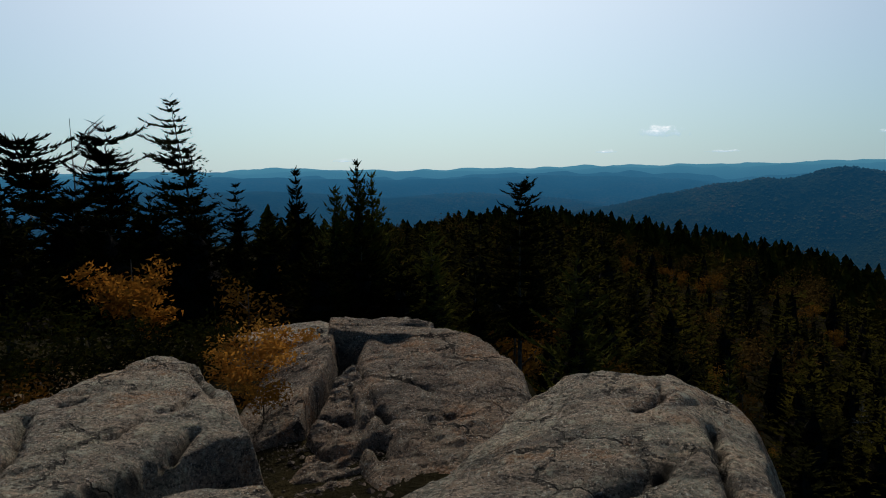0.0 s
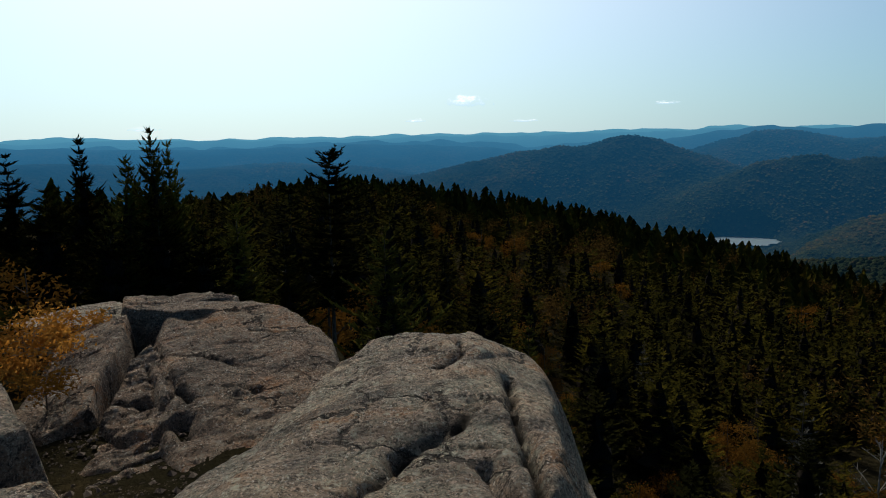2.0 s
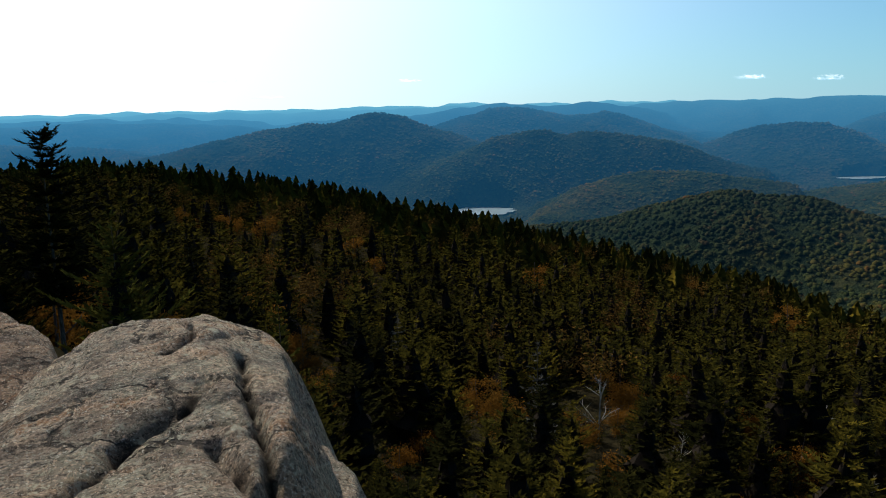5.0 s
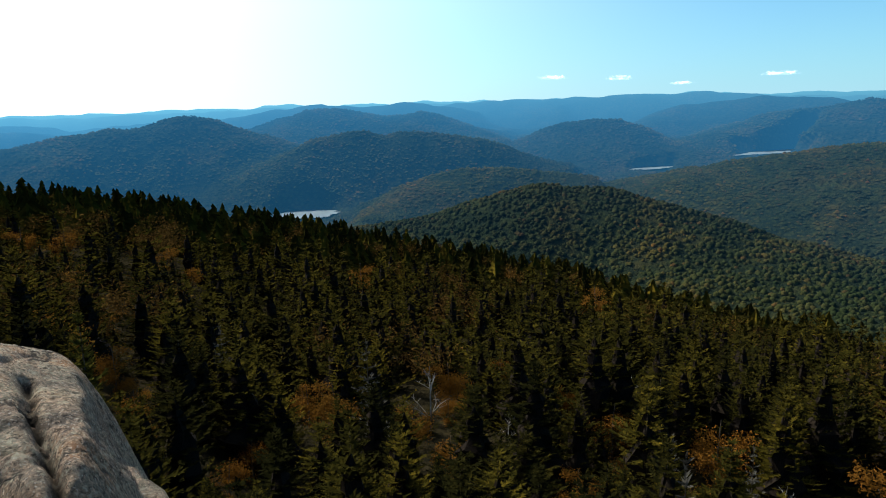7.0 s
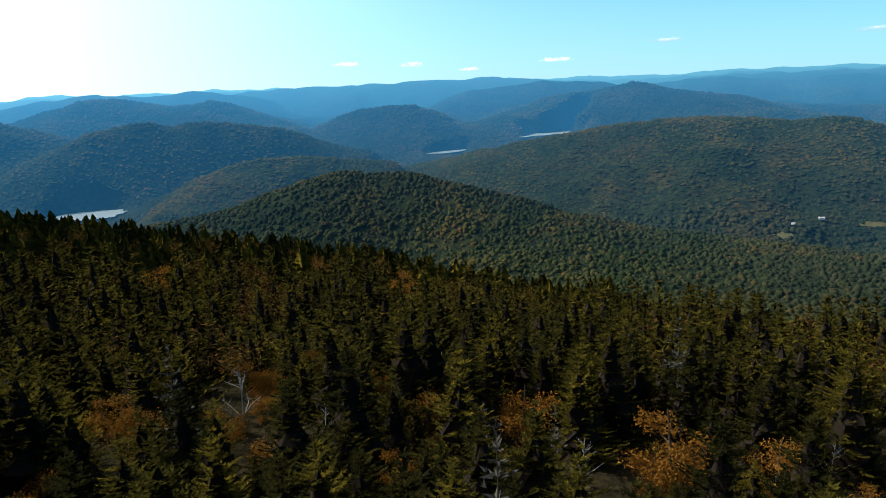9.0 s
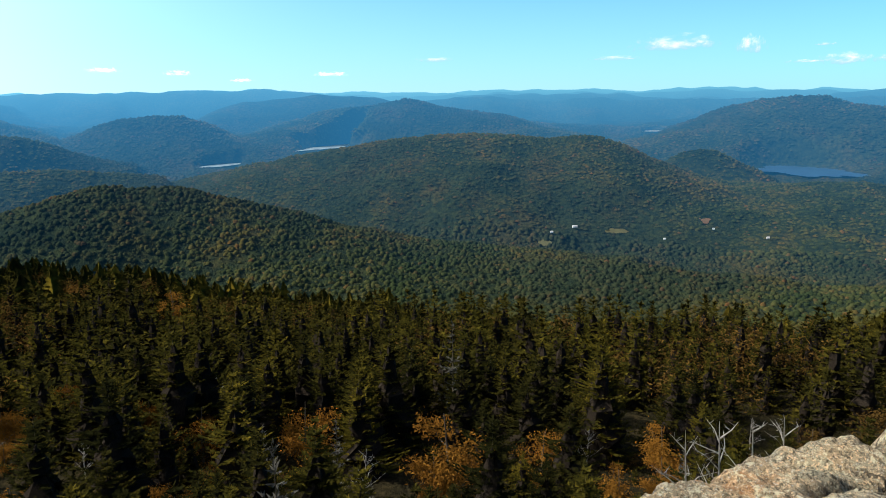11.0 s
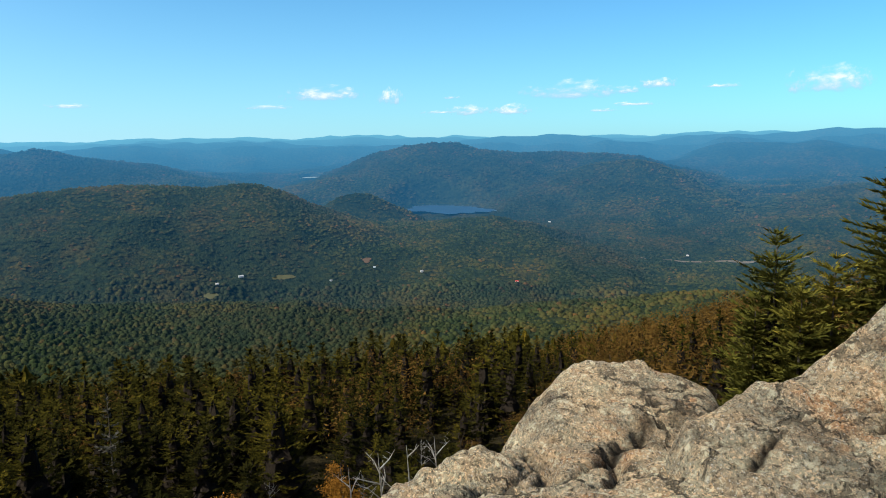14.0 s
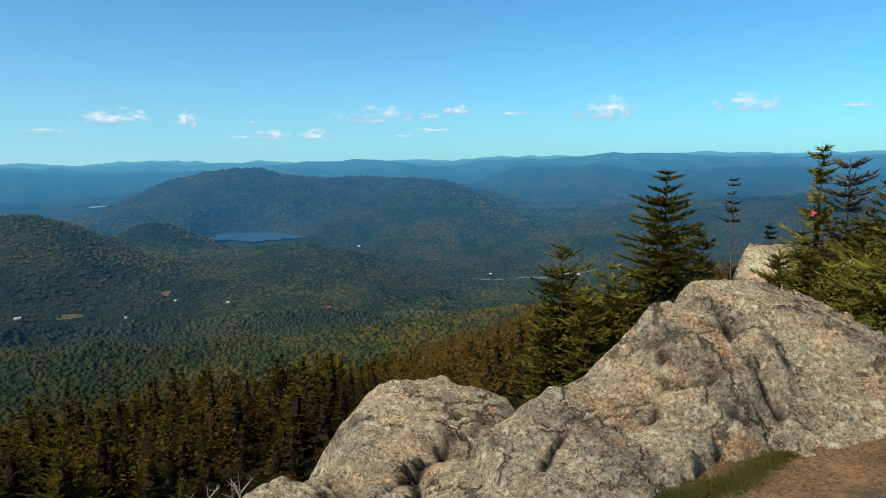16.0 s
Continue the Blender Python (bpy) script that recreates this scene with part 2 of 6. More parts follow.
def far_forest():
    m, t, b = material("far_forest", 1.0)
    b.inputs["Specular IOR Level"].default_value = 0.0
    c = ramp(t, fuzz(t, 0.006, 8, 0.65), [(0.32, (0.010, 0.016, 0.009)), (0.5, (0.021, 0.028, 0.012)), (0.68, (0.042, 0.036, 0.015))])
    # crowns drawn as cells, the shade between them put into the colour
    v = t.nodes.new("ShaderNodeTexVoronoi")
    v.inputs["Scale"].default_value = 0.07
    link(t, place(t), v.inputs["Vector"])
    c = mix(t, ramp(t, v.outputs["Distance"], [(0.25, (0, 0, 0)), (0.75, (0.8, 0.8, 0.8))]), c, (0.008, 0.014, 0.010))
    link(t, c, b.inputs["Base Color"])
    bump(t, b, fuzz(t, 0.05, 6, 0.7), 0.8, 14)
    # haze goes into this surface as a glow
    painted_haze(t, b.outputs[0])
    return m


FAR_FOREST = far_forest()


def woods():
    m, t, b = material("mixed_woods", 0.9)
    b.inputs["Specular IOR Level"].default_value = 0.0
    g = t.nodes.new("ShaderNodeNewGeometry")
    c = ramp(t, g.outputs["Random Per Island"], [(0.0, (0.0135, 0.0185, 0.0094)), (0.45, (0.0202, 0.0250, 0.0119)), (0.85, (0.0264, 0.0281, 0.0130)), (0.96, (0.0313, 0.0283, 0.0134)), (1.0, (0.0417, 0.0272, 0.0143))])
    c2 = ramp(t, fuzz(t, 0.006, 7, 0.6), [(0.38, (0.62, 0.76, 0.85)), (0.5, (1.0, 1.0, 1.0)), (0.62, (1.45, 1.12, 0.92))])
    c = mix(t, 1.0, c, c2, "MULTIPLY")
    c = mix(t, 1.0, c, ramp(t, fuzz(t, 0.0022, 3, 0.5), [(0.42, (0.92, 0.97, 1.0)), (0.58, (1.42, 1.38, 1.0))]), "MULTIPLY")
    link(t, c, b.inputs["Base Color"])
    bump(t, b, fuzz(t, 0.6, 5, 0.7), 1.0, 1.5)
    # the crowns glow with painted haze too
    painted_haze(t, b.outputs[0])
    return m


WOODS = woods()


def soil():
    m, t, b = material("summit_soil", 0.95)
    c = ramp(t, fuzz(t, 2.6, 9, 0.7), [(0.36, (0.084, 0.042, 0.015)), (0.5, (0.194, 0.102, 0.037)), (0.64, (0.288, 0.164, 0.067))])
    c = mix(t, ramp(t, fuzz(t, 45, 8, 0.85), [(0.43, (0.9, 0.9, 0.9)), (0.50, (0, 0, 0))]), c, (0.034, 0.020, 0.010))
    c = mix(t, ramp(t, fuzz(t, 70, 6, 0.85), [(0.54, (0, 0, 0)), (0.59, (0.9, 0.9, 0.9))]), c, (0.288, 0.208, 0.109))
    c = mix(t, ramp(t, fuzz(t, 3.3, 8, 0.7), [(0.58, (0, 0, 0)), (0.66, (0.8, 0.8, 0.8))]), c, (0.050, 0.050, 0.015))
    link(t, c, b.inputs["Base Color"])
    bump(t, b, fuzz(t, 40, 9, 0.85), 1.0, 0.035)
    return m


SOIL = soil()


def duff():
    m, t, b = material("forest_floor", 1.0)
    b.inputs["Specular IOR Level"].default_value = 0.0
    link(t, ramp(t, fuzz(t, 1.5, 8, 0.65), [(0.3, (0.008, 0.008, 0.005)), (0.55, (0.02, 0.017, 0.009)), (0.75, (0.04, 0.03, 0.014))]), b.inputs["Base Color"])
    bump(t, b, fuzz(t, 4, 8, 0.7), 1.0, 0.2)
    return m


DUFF = duff()


def lake_water():
    m, t, b = material("lake_water", 0.45)
    # the blue sky's reflection is put into the base colour
    b.inputs["Base Color"].default_value = (0.010, 0.055, 0.115, 1)
    b.inputs["Specular IOR Level"].default_value = 0.5
    bump(t, b, fuzz(t, 0.15, 4, 0.6), 0.15, 1.0)
    return m


WATER = lake_water()
# paler copy: the bright sky's reflection painted as base colour
GLINT_WATER = lake_water()
GLINT_WATER.name = "bright_lake_water"
GLINT_WATER.node_tree.nodes["Principled BSDF"].inputs["Base Color"].default_value = (0.16, 0.22, 0.25, 1)
GLINT_WATER.node_tree.nodes["Principled BSDF"].inputs["Roughness"].default_value = 0.3


def plain(name, colour, rough=0.7, spot=9.0):
    m, t, b = material(name, rough)
    dark = tuple(v * 0.8 for v in colour)
    link(t, ramp(t, fuzz(t, spot, 5), [(0.35, dark), (0.65, colour)]), b.inputs["Base Color"])
    return m


# ---- lie of the land ----
def lattice(ix, iy, iz, seed):
    h = (ix * 374761393 + iy * 668265263 + iz * 2147483647 + seed * 974634777) & 0x7FFFFFFF
    h = ((h ^ (h >> 13)) * 1274126177) & 0x7FFFFFFF
    return ((h ^ (h >> 16)) & 0xFFFF) / 32767.5 - 1


def noise3(p, seed=0):
    """Value noise from -1 to 1 at an array of points."""
    p = np.asarray(p, float)
    i = np.floor(p).astype(np.int64)
    f = p - i
    f = f * f * (3 - 2 * f)
    out = 0
    for dx in (0, 1):
        for dy in (0, 1):
            for dz in (0, 1):
                w = np.where(dx, f[:, 0], 1 - f[:, 0]) * np.where(dy, f[:, 1], 1 - f[:, 1]) * np.where(dz, f[:, 2], 1 - f[:, 2])
                out = out + w * lattice(i[:, 0] + dx, i[:, 1] + dy, i[:, 2] + dz, seed)
    return out


def fbm(p, octaves=4, seed=0, gain=0.5):
    out, amp = 0, 1.0
    for k in range(octaves):
        out = out + amp * noise3(np.asarray(p) * 2.0 ** k, seed + k)
        amp *= gain
    return out


def table(az, pairs):
    """Straight interpolation in a table of (azimuth, value), azimuth falling."""
    a = np.array(pairs, float)[::-1]
    return np.interp(az, a[:, 0], a[:, 1])


RIM = [(180, 9), (40, 9.5), (10, 8.6), (-4, 7.2), (-14, 5.2), (-22, 3.6), (-29, 2.2), (-34, 1.8), (-98, 1.7), (-112, 1.9), (-120, 2.3), (-128, 3.0), (-136, 4.2), (-142, 5.4), (-150, 7.5), (-180, 9)]
FLOOR = [(180, -0.3), (45, -0.42), (-30, -0.42), (-112, -0.35), (-134, -0.12), (-142, -0.03), (-160, 0.02), (-180, -0.1)]
BENCH = [(180, -2), (40, -1.8), (24, -2.2), (12, -2.8), (0, -4.4), (-12, -6.0), (-24, -8.8), (-34, -11), (-100, -11), (-112, -11), (-122, -10), (-130, -9.2), (-138, -8.0), (-146, -6.0), (-156, -3.2), (-180, -2)]
EDGE_EL = [(180, -2), (40, -2.5), (20, -3.2), (8, -4.6), (3, -4.1), (0, -3.6), (-4, -3.05), (-8, -2.95), (-12, -3.3), (-19, -4.2), (-26, -5.5), (-31, -6.9), (-42, -9.0), (-49, -10.4), (-58, -12.3), (-66, -14.5),
           (-74, -16.2), (-85, -17.6), (-98, -18.0), (-112, -16.2), (-120, -14.4), (-125, -12.8), (-133, -10.2), (-138, -8.8), (-150, -6), (-180, -3)]
EDGE_D = [(180, 60), (30, 90), (5, 140), (-25, 150), (-50, 130), (-75, 112), (-98, 100), (-112, 95), (-125, 85), (-138, 70), (-150, 55), (-180, 60)]
TREE = 4.6  # height of the trees on the shoulder

# hills and ranges: distance of the crest, depth of the near and the far side, crest line as azimuth and height in degrees
RIDGES = []


def ridge(dist, front, back, crest):
    c = np.array(crest, float)
    c = c[np.argsort(c[:, 0])]
    RIDGES.append((dist, front, back, c[:, 0], c[:, 1]))


# towards the sun
ridge(4050, 300, 300, [(28, -0.45), (20, -0.4), (11, -0.55), (3, -0.75), (-3, -0.7), (-8, -0.5), (-16, -0.8), (-24, -1.4)])
ridge(3550, 420, 300, [(28, -1.3), (18, -1.35), (10, -1.6), (5, -2.1), (-3, -1.75), (-9, -2.2), (-13, -2.9)])
ridge(3000, 400, 420, [(-6, -4.2), (-10.3, -3.35), (-13.8, -2.75), (-18.2, -1.8), (-20.9, -1.12), (-23.9, -0.71), (-26.1, -0.81), (-27.8, -0.16), (-29.3, -0.02), (-31.3, -0.42), (-33, -1.1), (-35.4, -1.95), (-38.2, -2.85), (-41, -3.8)])
ridge(3550, 480, 400, [(-31.5, -2.2), (-32.9, -1.3), (-35.4, -0.61), (-37.6, 0.0), (-39.7, 0.2), (-41.8, -0.17), (-43.6, -0.47), (-45.1, -0.3), (-46.4, -0.17), (-47.7, -0.51), (-49.2, -1.07), (-51, -1.73), (-53.2, -2.6)])
ridge(2700, 190, 330, [(-33, -4.0), (-36.6, -2.66), (-37.7, -2.28), (-39.8, -1.72), (-41.2, -1.53), (-43.7, -1.86), (-45.9, -1.7), (-47.8, -2.08), (-50.6, -2.3), (-52.5, -2.9), (-54.5, -3.7), (-57.9, -4.8)])
ridge(2250, 240, 200, [(-41.5, -7.6), (-44, -6.2), (-47, -5.2), (-50, -4.7), (-55, -4.9), (-60, -5.7)])
ridge(3300, 290, 300, [(-50.5, -4.1), (-52.5, -3.15), (-55.5, -1.95), (-57.7, -1.37), (-59.8, -1.16), (-61.6, -1.23), (-63.3, -1.85), (-64.8, -2.64), (-66.7, -3.4), (-69.5, -4.3)])
ridge(4150, 260, 200, [(-29.5, -0.8), (-31.3, -0.43), (-33.4, -0.21), (-35, 0.12), (-36.3, 0.12), (-37.8, 0.42), (-38.7, 0.5), (-40.1, 0.31), (-41.9, 0.18), (-43.6, 0.3), (-45.3, 0.42), (-47.1, 0.15), (-48.8, -0.03), (-51, -0.5)])
ridge(4350, 260, 200, [(-46, -0.5), (-47.1, -0.19), (-48.8, 0.19), (-52.3, 0.43), (-53.6, 0.52), (-57.1, 0.3), (-57.9, 0.5), (-60, 0.38), (-62, 0.5), (-64.5, 0.43), (-67.3, 0.58), (-69.6, 0.42), (-71.8, 0.19), (-74, -0.03), (-77.4, -0.8)])
# the middle of the view
ridge(3950, 330, 260, [(-60.5, -2.6), (-62.4, -1.7), (-63.7, -1.0), (-66, -0.24), (-68.6, -0.08), (-70.8, 0.14), (-72, 0.18), (-74.2, -0.03), (-76.3, -0.27), (-78.5, -0.8)])
ridge(3550, 400, 330, [(-63.5, -3.3), (-65.9, -2.7), (-68.1, -2.1), (-70, -1.7), (-71.5, -1.15), (-73.5, -0.83), (-75.8, -0.62), (-77.5, -0.32), (-78.3, -0.2), (-79.5, -0.5), (-80.7, -0.85), (-84.1, -1.3), (-86.7, -1.75), (-89.3, -2.4), (-92, -3.0)])
ridge(4380, 240, 180, [(-76, -0.8), (-78.7, -0.48), (-81.6, -0.21), (-84.1, -0.11), (-87.2, 0.03), (-89.3, -0.08), (-91.9, 0.02), (-94.6, -0.05), (-96.7, -0.29), (-98.5, -0.53), (-99.8, -0.31), (-101.5, -0.34), (-102.8, -0.67), (-105, -1.3)])
ridge(2300, 520, 330, [(-58, -6.9), (-61.6, -6.0), (-65, -5.15), (-67.5, -4.77), (-70.2, -4.24), (-74.9, -3.5), (-77.7, -3.12), (-81.5, -2.84), (-85, -2.76), (-86.2, -2.93), (-87.5, -3.28), (-89.3, -3.15), (-91, -2.92), (-92.8, -2.91), (-94.2, -3.43), (-95.5, -4.0), (-96.8, -4.65), (-98.6, -5.3), (-100.4, -5.9), (-104, -6.8), (-108, -7.7), (-114, -9.2)])
ridge(2500, 170, 150, [(-96.5, -6.0), (-97.7, -5.2), (-99, -4.38), (-100.3, -4.0), (-101.8, -4.07), (-103, -4.66), (-104.3, -5.3), (-105.5, -6.0)])
ridge(2330, 520, 180, [(-98, -6.5), (-103, -6.35), (-107.5, -6.3), (-111, -6.05), (-114.8, -6.7), (-118.5, -7.8), (-122, -8.8)])
# beyond the lake
ridge(3400, 430, 330, [(-95, -3.6), (-96.8, -2.9), (-99.4, -2.0), (-101.5, -1.2), (-102.8, -0.88), (-104.5, -0.45), (-106.5, -0.18), (-108.2, -0.35), (-109.7, -0.8), (-112.9, -1.05), (-116.4, -1.15), (-119.9, -1.28), (-122.5, -1.51), (-124.3, -2.1), (-126.5, -2.65), (-128.2, -3.2), (-131, -4.2)])
ridge(3080, 330, 300, [(-108.9, -5.6), (-111.3, -4.73), (-114, -3.61), (-116.2, -2.73), (-118.4, -2.2), (-120.5, -1.87), (-122.5, -1.8), (-124.1, -2.2), (-127, -3.6), (-129, -4.6)])
ridge(4000, 330, 260, [(-123, -2.8), (-124.3, -2.1), (-126.1, -1.28), (-128.3, -0.61), (-130.5, -0.56), (-132.6, -0.72), (-134.3, -0.52), (-136, -0.83), (-138.8, -1.26), (-142, -1.02), (-143.8, -0.84), (-148.2, -0.94), (-152, -1.6), (-160, -1.2)])
ridge(4400, 220, 180, [(-107, -0.5), (-109.5, -0.07), (-112.9, 0.13), (-115.5, 0.22), (-118.2, -0.03), (-120.4, -0.29), (-123, -0.56), (-124.8, -0.18), (-127.9, 0.01), (-130.9, -0.1), (-132.6, 0.16), (-135.5, 0.25), (-138, 0.24), (-140.8, 0.05), (-146.4, -0.2), (-152, -0.3), (-162, 0.0)])
ridge(3050, 420, 380, [(-127, -5.6), (-132, -4.2), (-137, -3.5), (-142, -3.2), (-148, -2.9), (-154, -3.1), (-164, -2.6)])
# the wooded hill below the shoulder and its long bench
ridge(1450, 330, 300, [(-36, -9.6), (-42.4, -8.8), (-46, -8.2), (-49.2, -7.55), (-52.6, -6.64), (-56, -6.15), (-59.5, -6.3), (-61.7, -6.65), (-63.9, -7.28), (-67, -8.1), (-69.6, -8.8), (-72.8, -9.8), (-76.3, -10.64), (-79.8, -11.15), (-84, -11.6), (-90, -12.3), (-96, -12.8)])
ridge(1350, 260, 160, [(-88, -13.0), (-97, -12.75), (-103, -13.2), (-107, -13.3), (-113, -12.9), (-120, -12.2), (-128, -11.3), (-140, -10.6), (-160, -10)])
SKYLINE = [(180, 0.1), (25, 0.05), (12.4, 0.30), (7, 0.05), (-2, 0.10), (-9.5, 0.22), (-20, 0.2), (-28, 0.34), (-38.7, 0.5), (-45, 0.4), (-53, 0.48), (-61, 0.46), (-67, 0.58), (-72, 0.34), (-76, 0.18),
           (-81, 0.32), (-86.6, 0.45), (-94, 0.3), (-101, 0.45), (-110, 0.12), (-121, 0.05), (-130, 0.22), (-138, 0.25), (-144, 0.07), (-180, 0.1)]
VALLEY = [(0, -200), (500, -235), (1000, -328), (1500, -385), (2000, -358), (2600, -302), (3200, -222), (3800, -148), (4300, -100), (6000, -90)]
LAKES = [(-37.2, 2370, 85, 75, 0), (-64.1, 2960, 34, 80, -50), (-72.3, 3260, 42, 185, -34), (-107.6, 2840, 112, 165, 42), (-96.9, 3600, 30, 45, -30)]  # azimuth, distance, half width, half length, turn of the long axis


def in_lake(x, y, a, ld, w, l, twist):
    """1 on the shore of that lake, less on the water."""
    lx, ly = bearing(a, ld)
    ux, uy = bearing(a + twist, 1)
    return np.hypot(((x - lx) * ux + (y - ly) * uy) / l, ((x - lx) * uy - (y - ly) * ux) / w)


def land(x, y):
    """Height of the ground."""
    x, y = np.asarray(x, float), np.asarray(y, float)
    d = np.hypot(x, y) + 1e-6
    az = np.degrees(np.arctan2(-x, y))
    q = np.stack([x, y, 0 * x], 1)
    rim, bench, de = table(az, RIM), table(az, BENCH), table(az, EDGE_D)
    ze = EYE + de * np.tan(np.radians(table(az, EDGE_EL))) - TREE
    top = -0.06 + (table(az, FLOOR) + 0.06) * np.clip((d - 1.0) / 2, 0, 1) + 0.05 * fbm(q * 0.9, 3, 5)
    s = np.clip((d - rim) / np.maximum(15 - rim, 1), 0, 1)
    near = top + (bench - top) * (1 - (1 - s) ** 1.7)
    u = np.clip((d - 15) / (de - 15), 0, 1)
    slope = bench + (ze - bench) * (0.65 * u + 0.35 * u * u) + (1.6 * fbm(q * 0.035, 3, 9)) * np.sin(np.pi * u)
    past = ze - 0.55 * np.maximum(d - de, 0)
    home = np.where(d < 15, near, np.where(d < de, slope, past))
    # valley, hills and skyline
    v = np.array(VALLEY, float)
    zb = np.interp(d, v[:, 0], v[:, 1]) + 16 * fbm(q * 0.0022, 4, 21) * np.clip(d / 900, 0, 1)
    far = zb.copy()
    ramble = noise3(np.stack([az * 0.08, d * 0.0004, 0 * az], 1), 51)
    spur = 1 - 2 * np.abs(fbm(np.stack([x * 0.0028, y * 0.0028, 0 * az + 3], 1), 3, 53))
    for hd, front, back, ca, ce in RIDGES:
        out = np.maximum(np.maximum(ca[0] - az, az - ca[-1]), 0)
        near = (np.abs(d - hd) < 2.0 * max(front, back)) & (out < 8)
        if not near.any():
            continue
        a = az[near]
        el = (np.interp(a - 0.3, ca, ce) + 2 * np.interp(a, ca, ce) + np.interp(a + 0.3, ca, ce)) / 4 - 1.4 * out[near]
        dd = d[near] - hd
        f = np.clip(1 - np.abs(dd) / np.where(dd < 0, 1.5 * front * (1 + 0.2 * ramble[near]), back), 0, 1)
        wide = sum(np.interp(a + k, ca, ce) for k in (-9, -6, -3, 0, 3, 6, 9)) / 7 - 0.7 * out[near]
        top = np.clip((f - 0.45) / 0.5, 0, 1)  # the lower slopes are rounder than the crest
        zr = EYE + hd * np.tan(np.radians(el * top + np.minimum(wide, el + 2.5) * (1 - top))) - (5.0 if hd < 3700 else 0.0)
        g = f * f * (3 - 2 * f)
        rise = np.maximum(zr - zb[near], 0)
        zh = zb[near] + rise * np.clip(g + 0.09 * spur[near] * f * (1 - f) ** 1.5 * 4 * (dd < 0), 0, 1)
        far[near] = np.maximum(far[near], zh) + 4 * np.exp(-np.abs(far[near] - zh) / 6) * (rise > 1)
    rim_line = EYE + 4700 * np.tan(np.radians(table(az, SKYLINE) + 0.10 * fbm(np.stack([az * 0.45, 0 * az, 0 * az], 1), 5, 31)))
    far = np.maximum(far, np.where(d > 4350, rim_line - np.abs(d - 4700) * 0.30, -1e3))
    for dist, share, less, rough in ((4540, 0.8, 0.16, 0.14), (4200, 0.5, 0.55, 0.22)):
        fore = EYE + dist * np.tan(np.radians(table(az, SKYLINE) * share - less + rough * fbm(np.stack([az * 0.28, 0 * az + dist, 0 * az], 1), 4, 35)))
        far = np.maximum(far, np.where(np.abs(d - dist) < 260, fore - np.abs(d - dist) * 0.40, -1e3))
    far = far + (5 * fbm(q * 0.011, 3, 41) + 10 * (0.5 - np.abs(fbm(q * 0.004, 3, 43)))) * np.clip((d - 700) / 900, 0, 1)
    for a, ld, w, l, twist in LAKES:
        m = np.clip((1.75 - in_lake(x, y, a, ld, w, l, twist)) / 0.5, 0, 1)
        zl = np.interp(ld, v[:, 0], v[:, 1]) - 4
        far = far * (1 - m) + zl * m
        # open water shows above the banks
        wide = math.hypot(w * math.cos(radians(twist)), l * math.sin(radians(twist)))
        deep = math.hypot(l * math.cos(radians(twist)), w * math.sin(radians(twist)))
        rise = np.maximum(np.abs((az - a + 180) % 360 - 180) * ld * 0.01745 - 0.9 * wide, 0)
        bank = EYE + d * (zl + 2 - EYE) / (ld - 1.0 * deep) - 5 + 0.02 * rise ** 2
        far = np.where((d > ld - 900) & (d < ld), np.minimum(far, bank), far)
    w = np.clip((d - de - 60) / 200, 0, 1)
    return np.where(d < de + 10, home, np.maximum(home, far * w + home * (1 - w)))


def height(x, y):
    return float(land(np.array([x]), np.array([y]))[0])


def mesh_from(name, verts, faces, mats, smooth=False):
    me = bpy.data.meshes.new(name)
    verts, faces = np.asarray(verts, np.float32), np.asarray(faces, np.int32)
    n = faces.shape[1]
    me.vertices.add(len(verts))
    me.vertices.foreach_set("co", verts.ravel())
    me.loops.add(faces.size)
    me.loops.foreach_set("vertex_index", faces.ravel())
    me.polygons.add(len(faces))
    me.polygons.foreach_set("loop_start", np.arange(0, faces.size, n, dtype=np.int32))
    me.polygons.foreach_set("loop_total", np.full(len(faces), n, np.int32))
    me.polygons.foreach_set("use_smooth", np.full(len(faces), smooth))
    for m in mats:
        me.materials.append(m)
    me.update(calc_edges=True)
    return me


def ground_sheet():
    fine = np.arange(42, -168, -0.43)
    rest = np.arange(-168, -318, -2.5)
    az = np.concatenate([fine, rest])
    rad = np.concatenate([[0.01], np.geomspace(0.6, 600, 90), np.arange(630, 4950, 26.0)])
    a, r = np.meshgrid(np.radians(az), rad)
    x, y = (-np.sin(a) * r).ravel(), (np.cos(a) * r).ravel()
    v = np.stack([x, y, land(x, y)], 1)
    n, k = len(az), len(rad)
    i, j = np.meshgrid(np.arange(k - 1), np.arange(n), indexing="ij")
    i, j = i.ravel(), j.ravel()
    jn = (j + 1) % n
    f = np.stack([i * n + j, (i + 1) * n + j, (i + 1) * n + jn, i * n + jn], 1)
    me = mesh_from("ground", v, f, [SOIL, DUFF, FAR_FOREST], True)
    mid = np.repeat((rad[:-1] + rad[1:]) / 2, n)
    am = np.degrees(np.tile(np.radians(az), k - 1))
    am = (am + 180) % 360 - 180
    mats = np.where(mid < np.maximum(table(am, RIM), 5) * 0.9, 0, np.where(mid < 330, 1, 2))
    mats = np.where((np.abs(am - 10) < 13) & (mid > 3.4) & (mid < 330), 1, mats)
    me.polygons.foreach_set("material_index", mats.astype(np.int32))
    ob = new("ground", me)
    return tagged(ob, "summit soil, forest floor and wooded hills to the horizon", "ground", kind="structure")


ground_sheet()


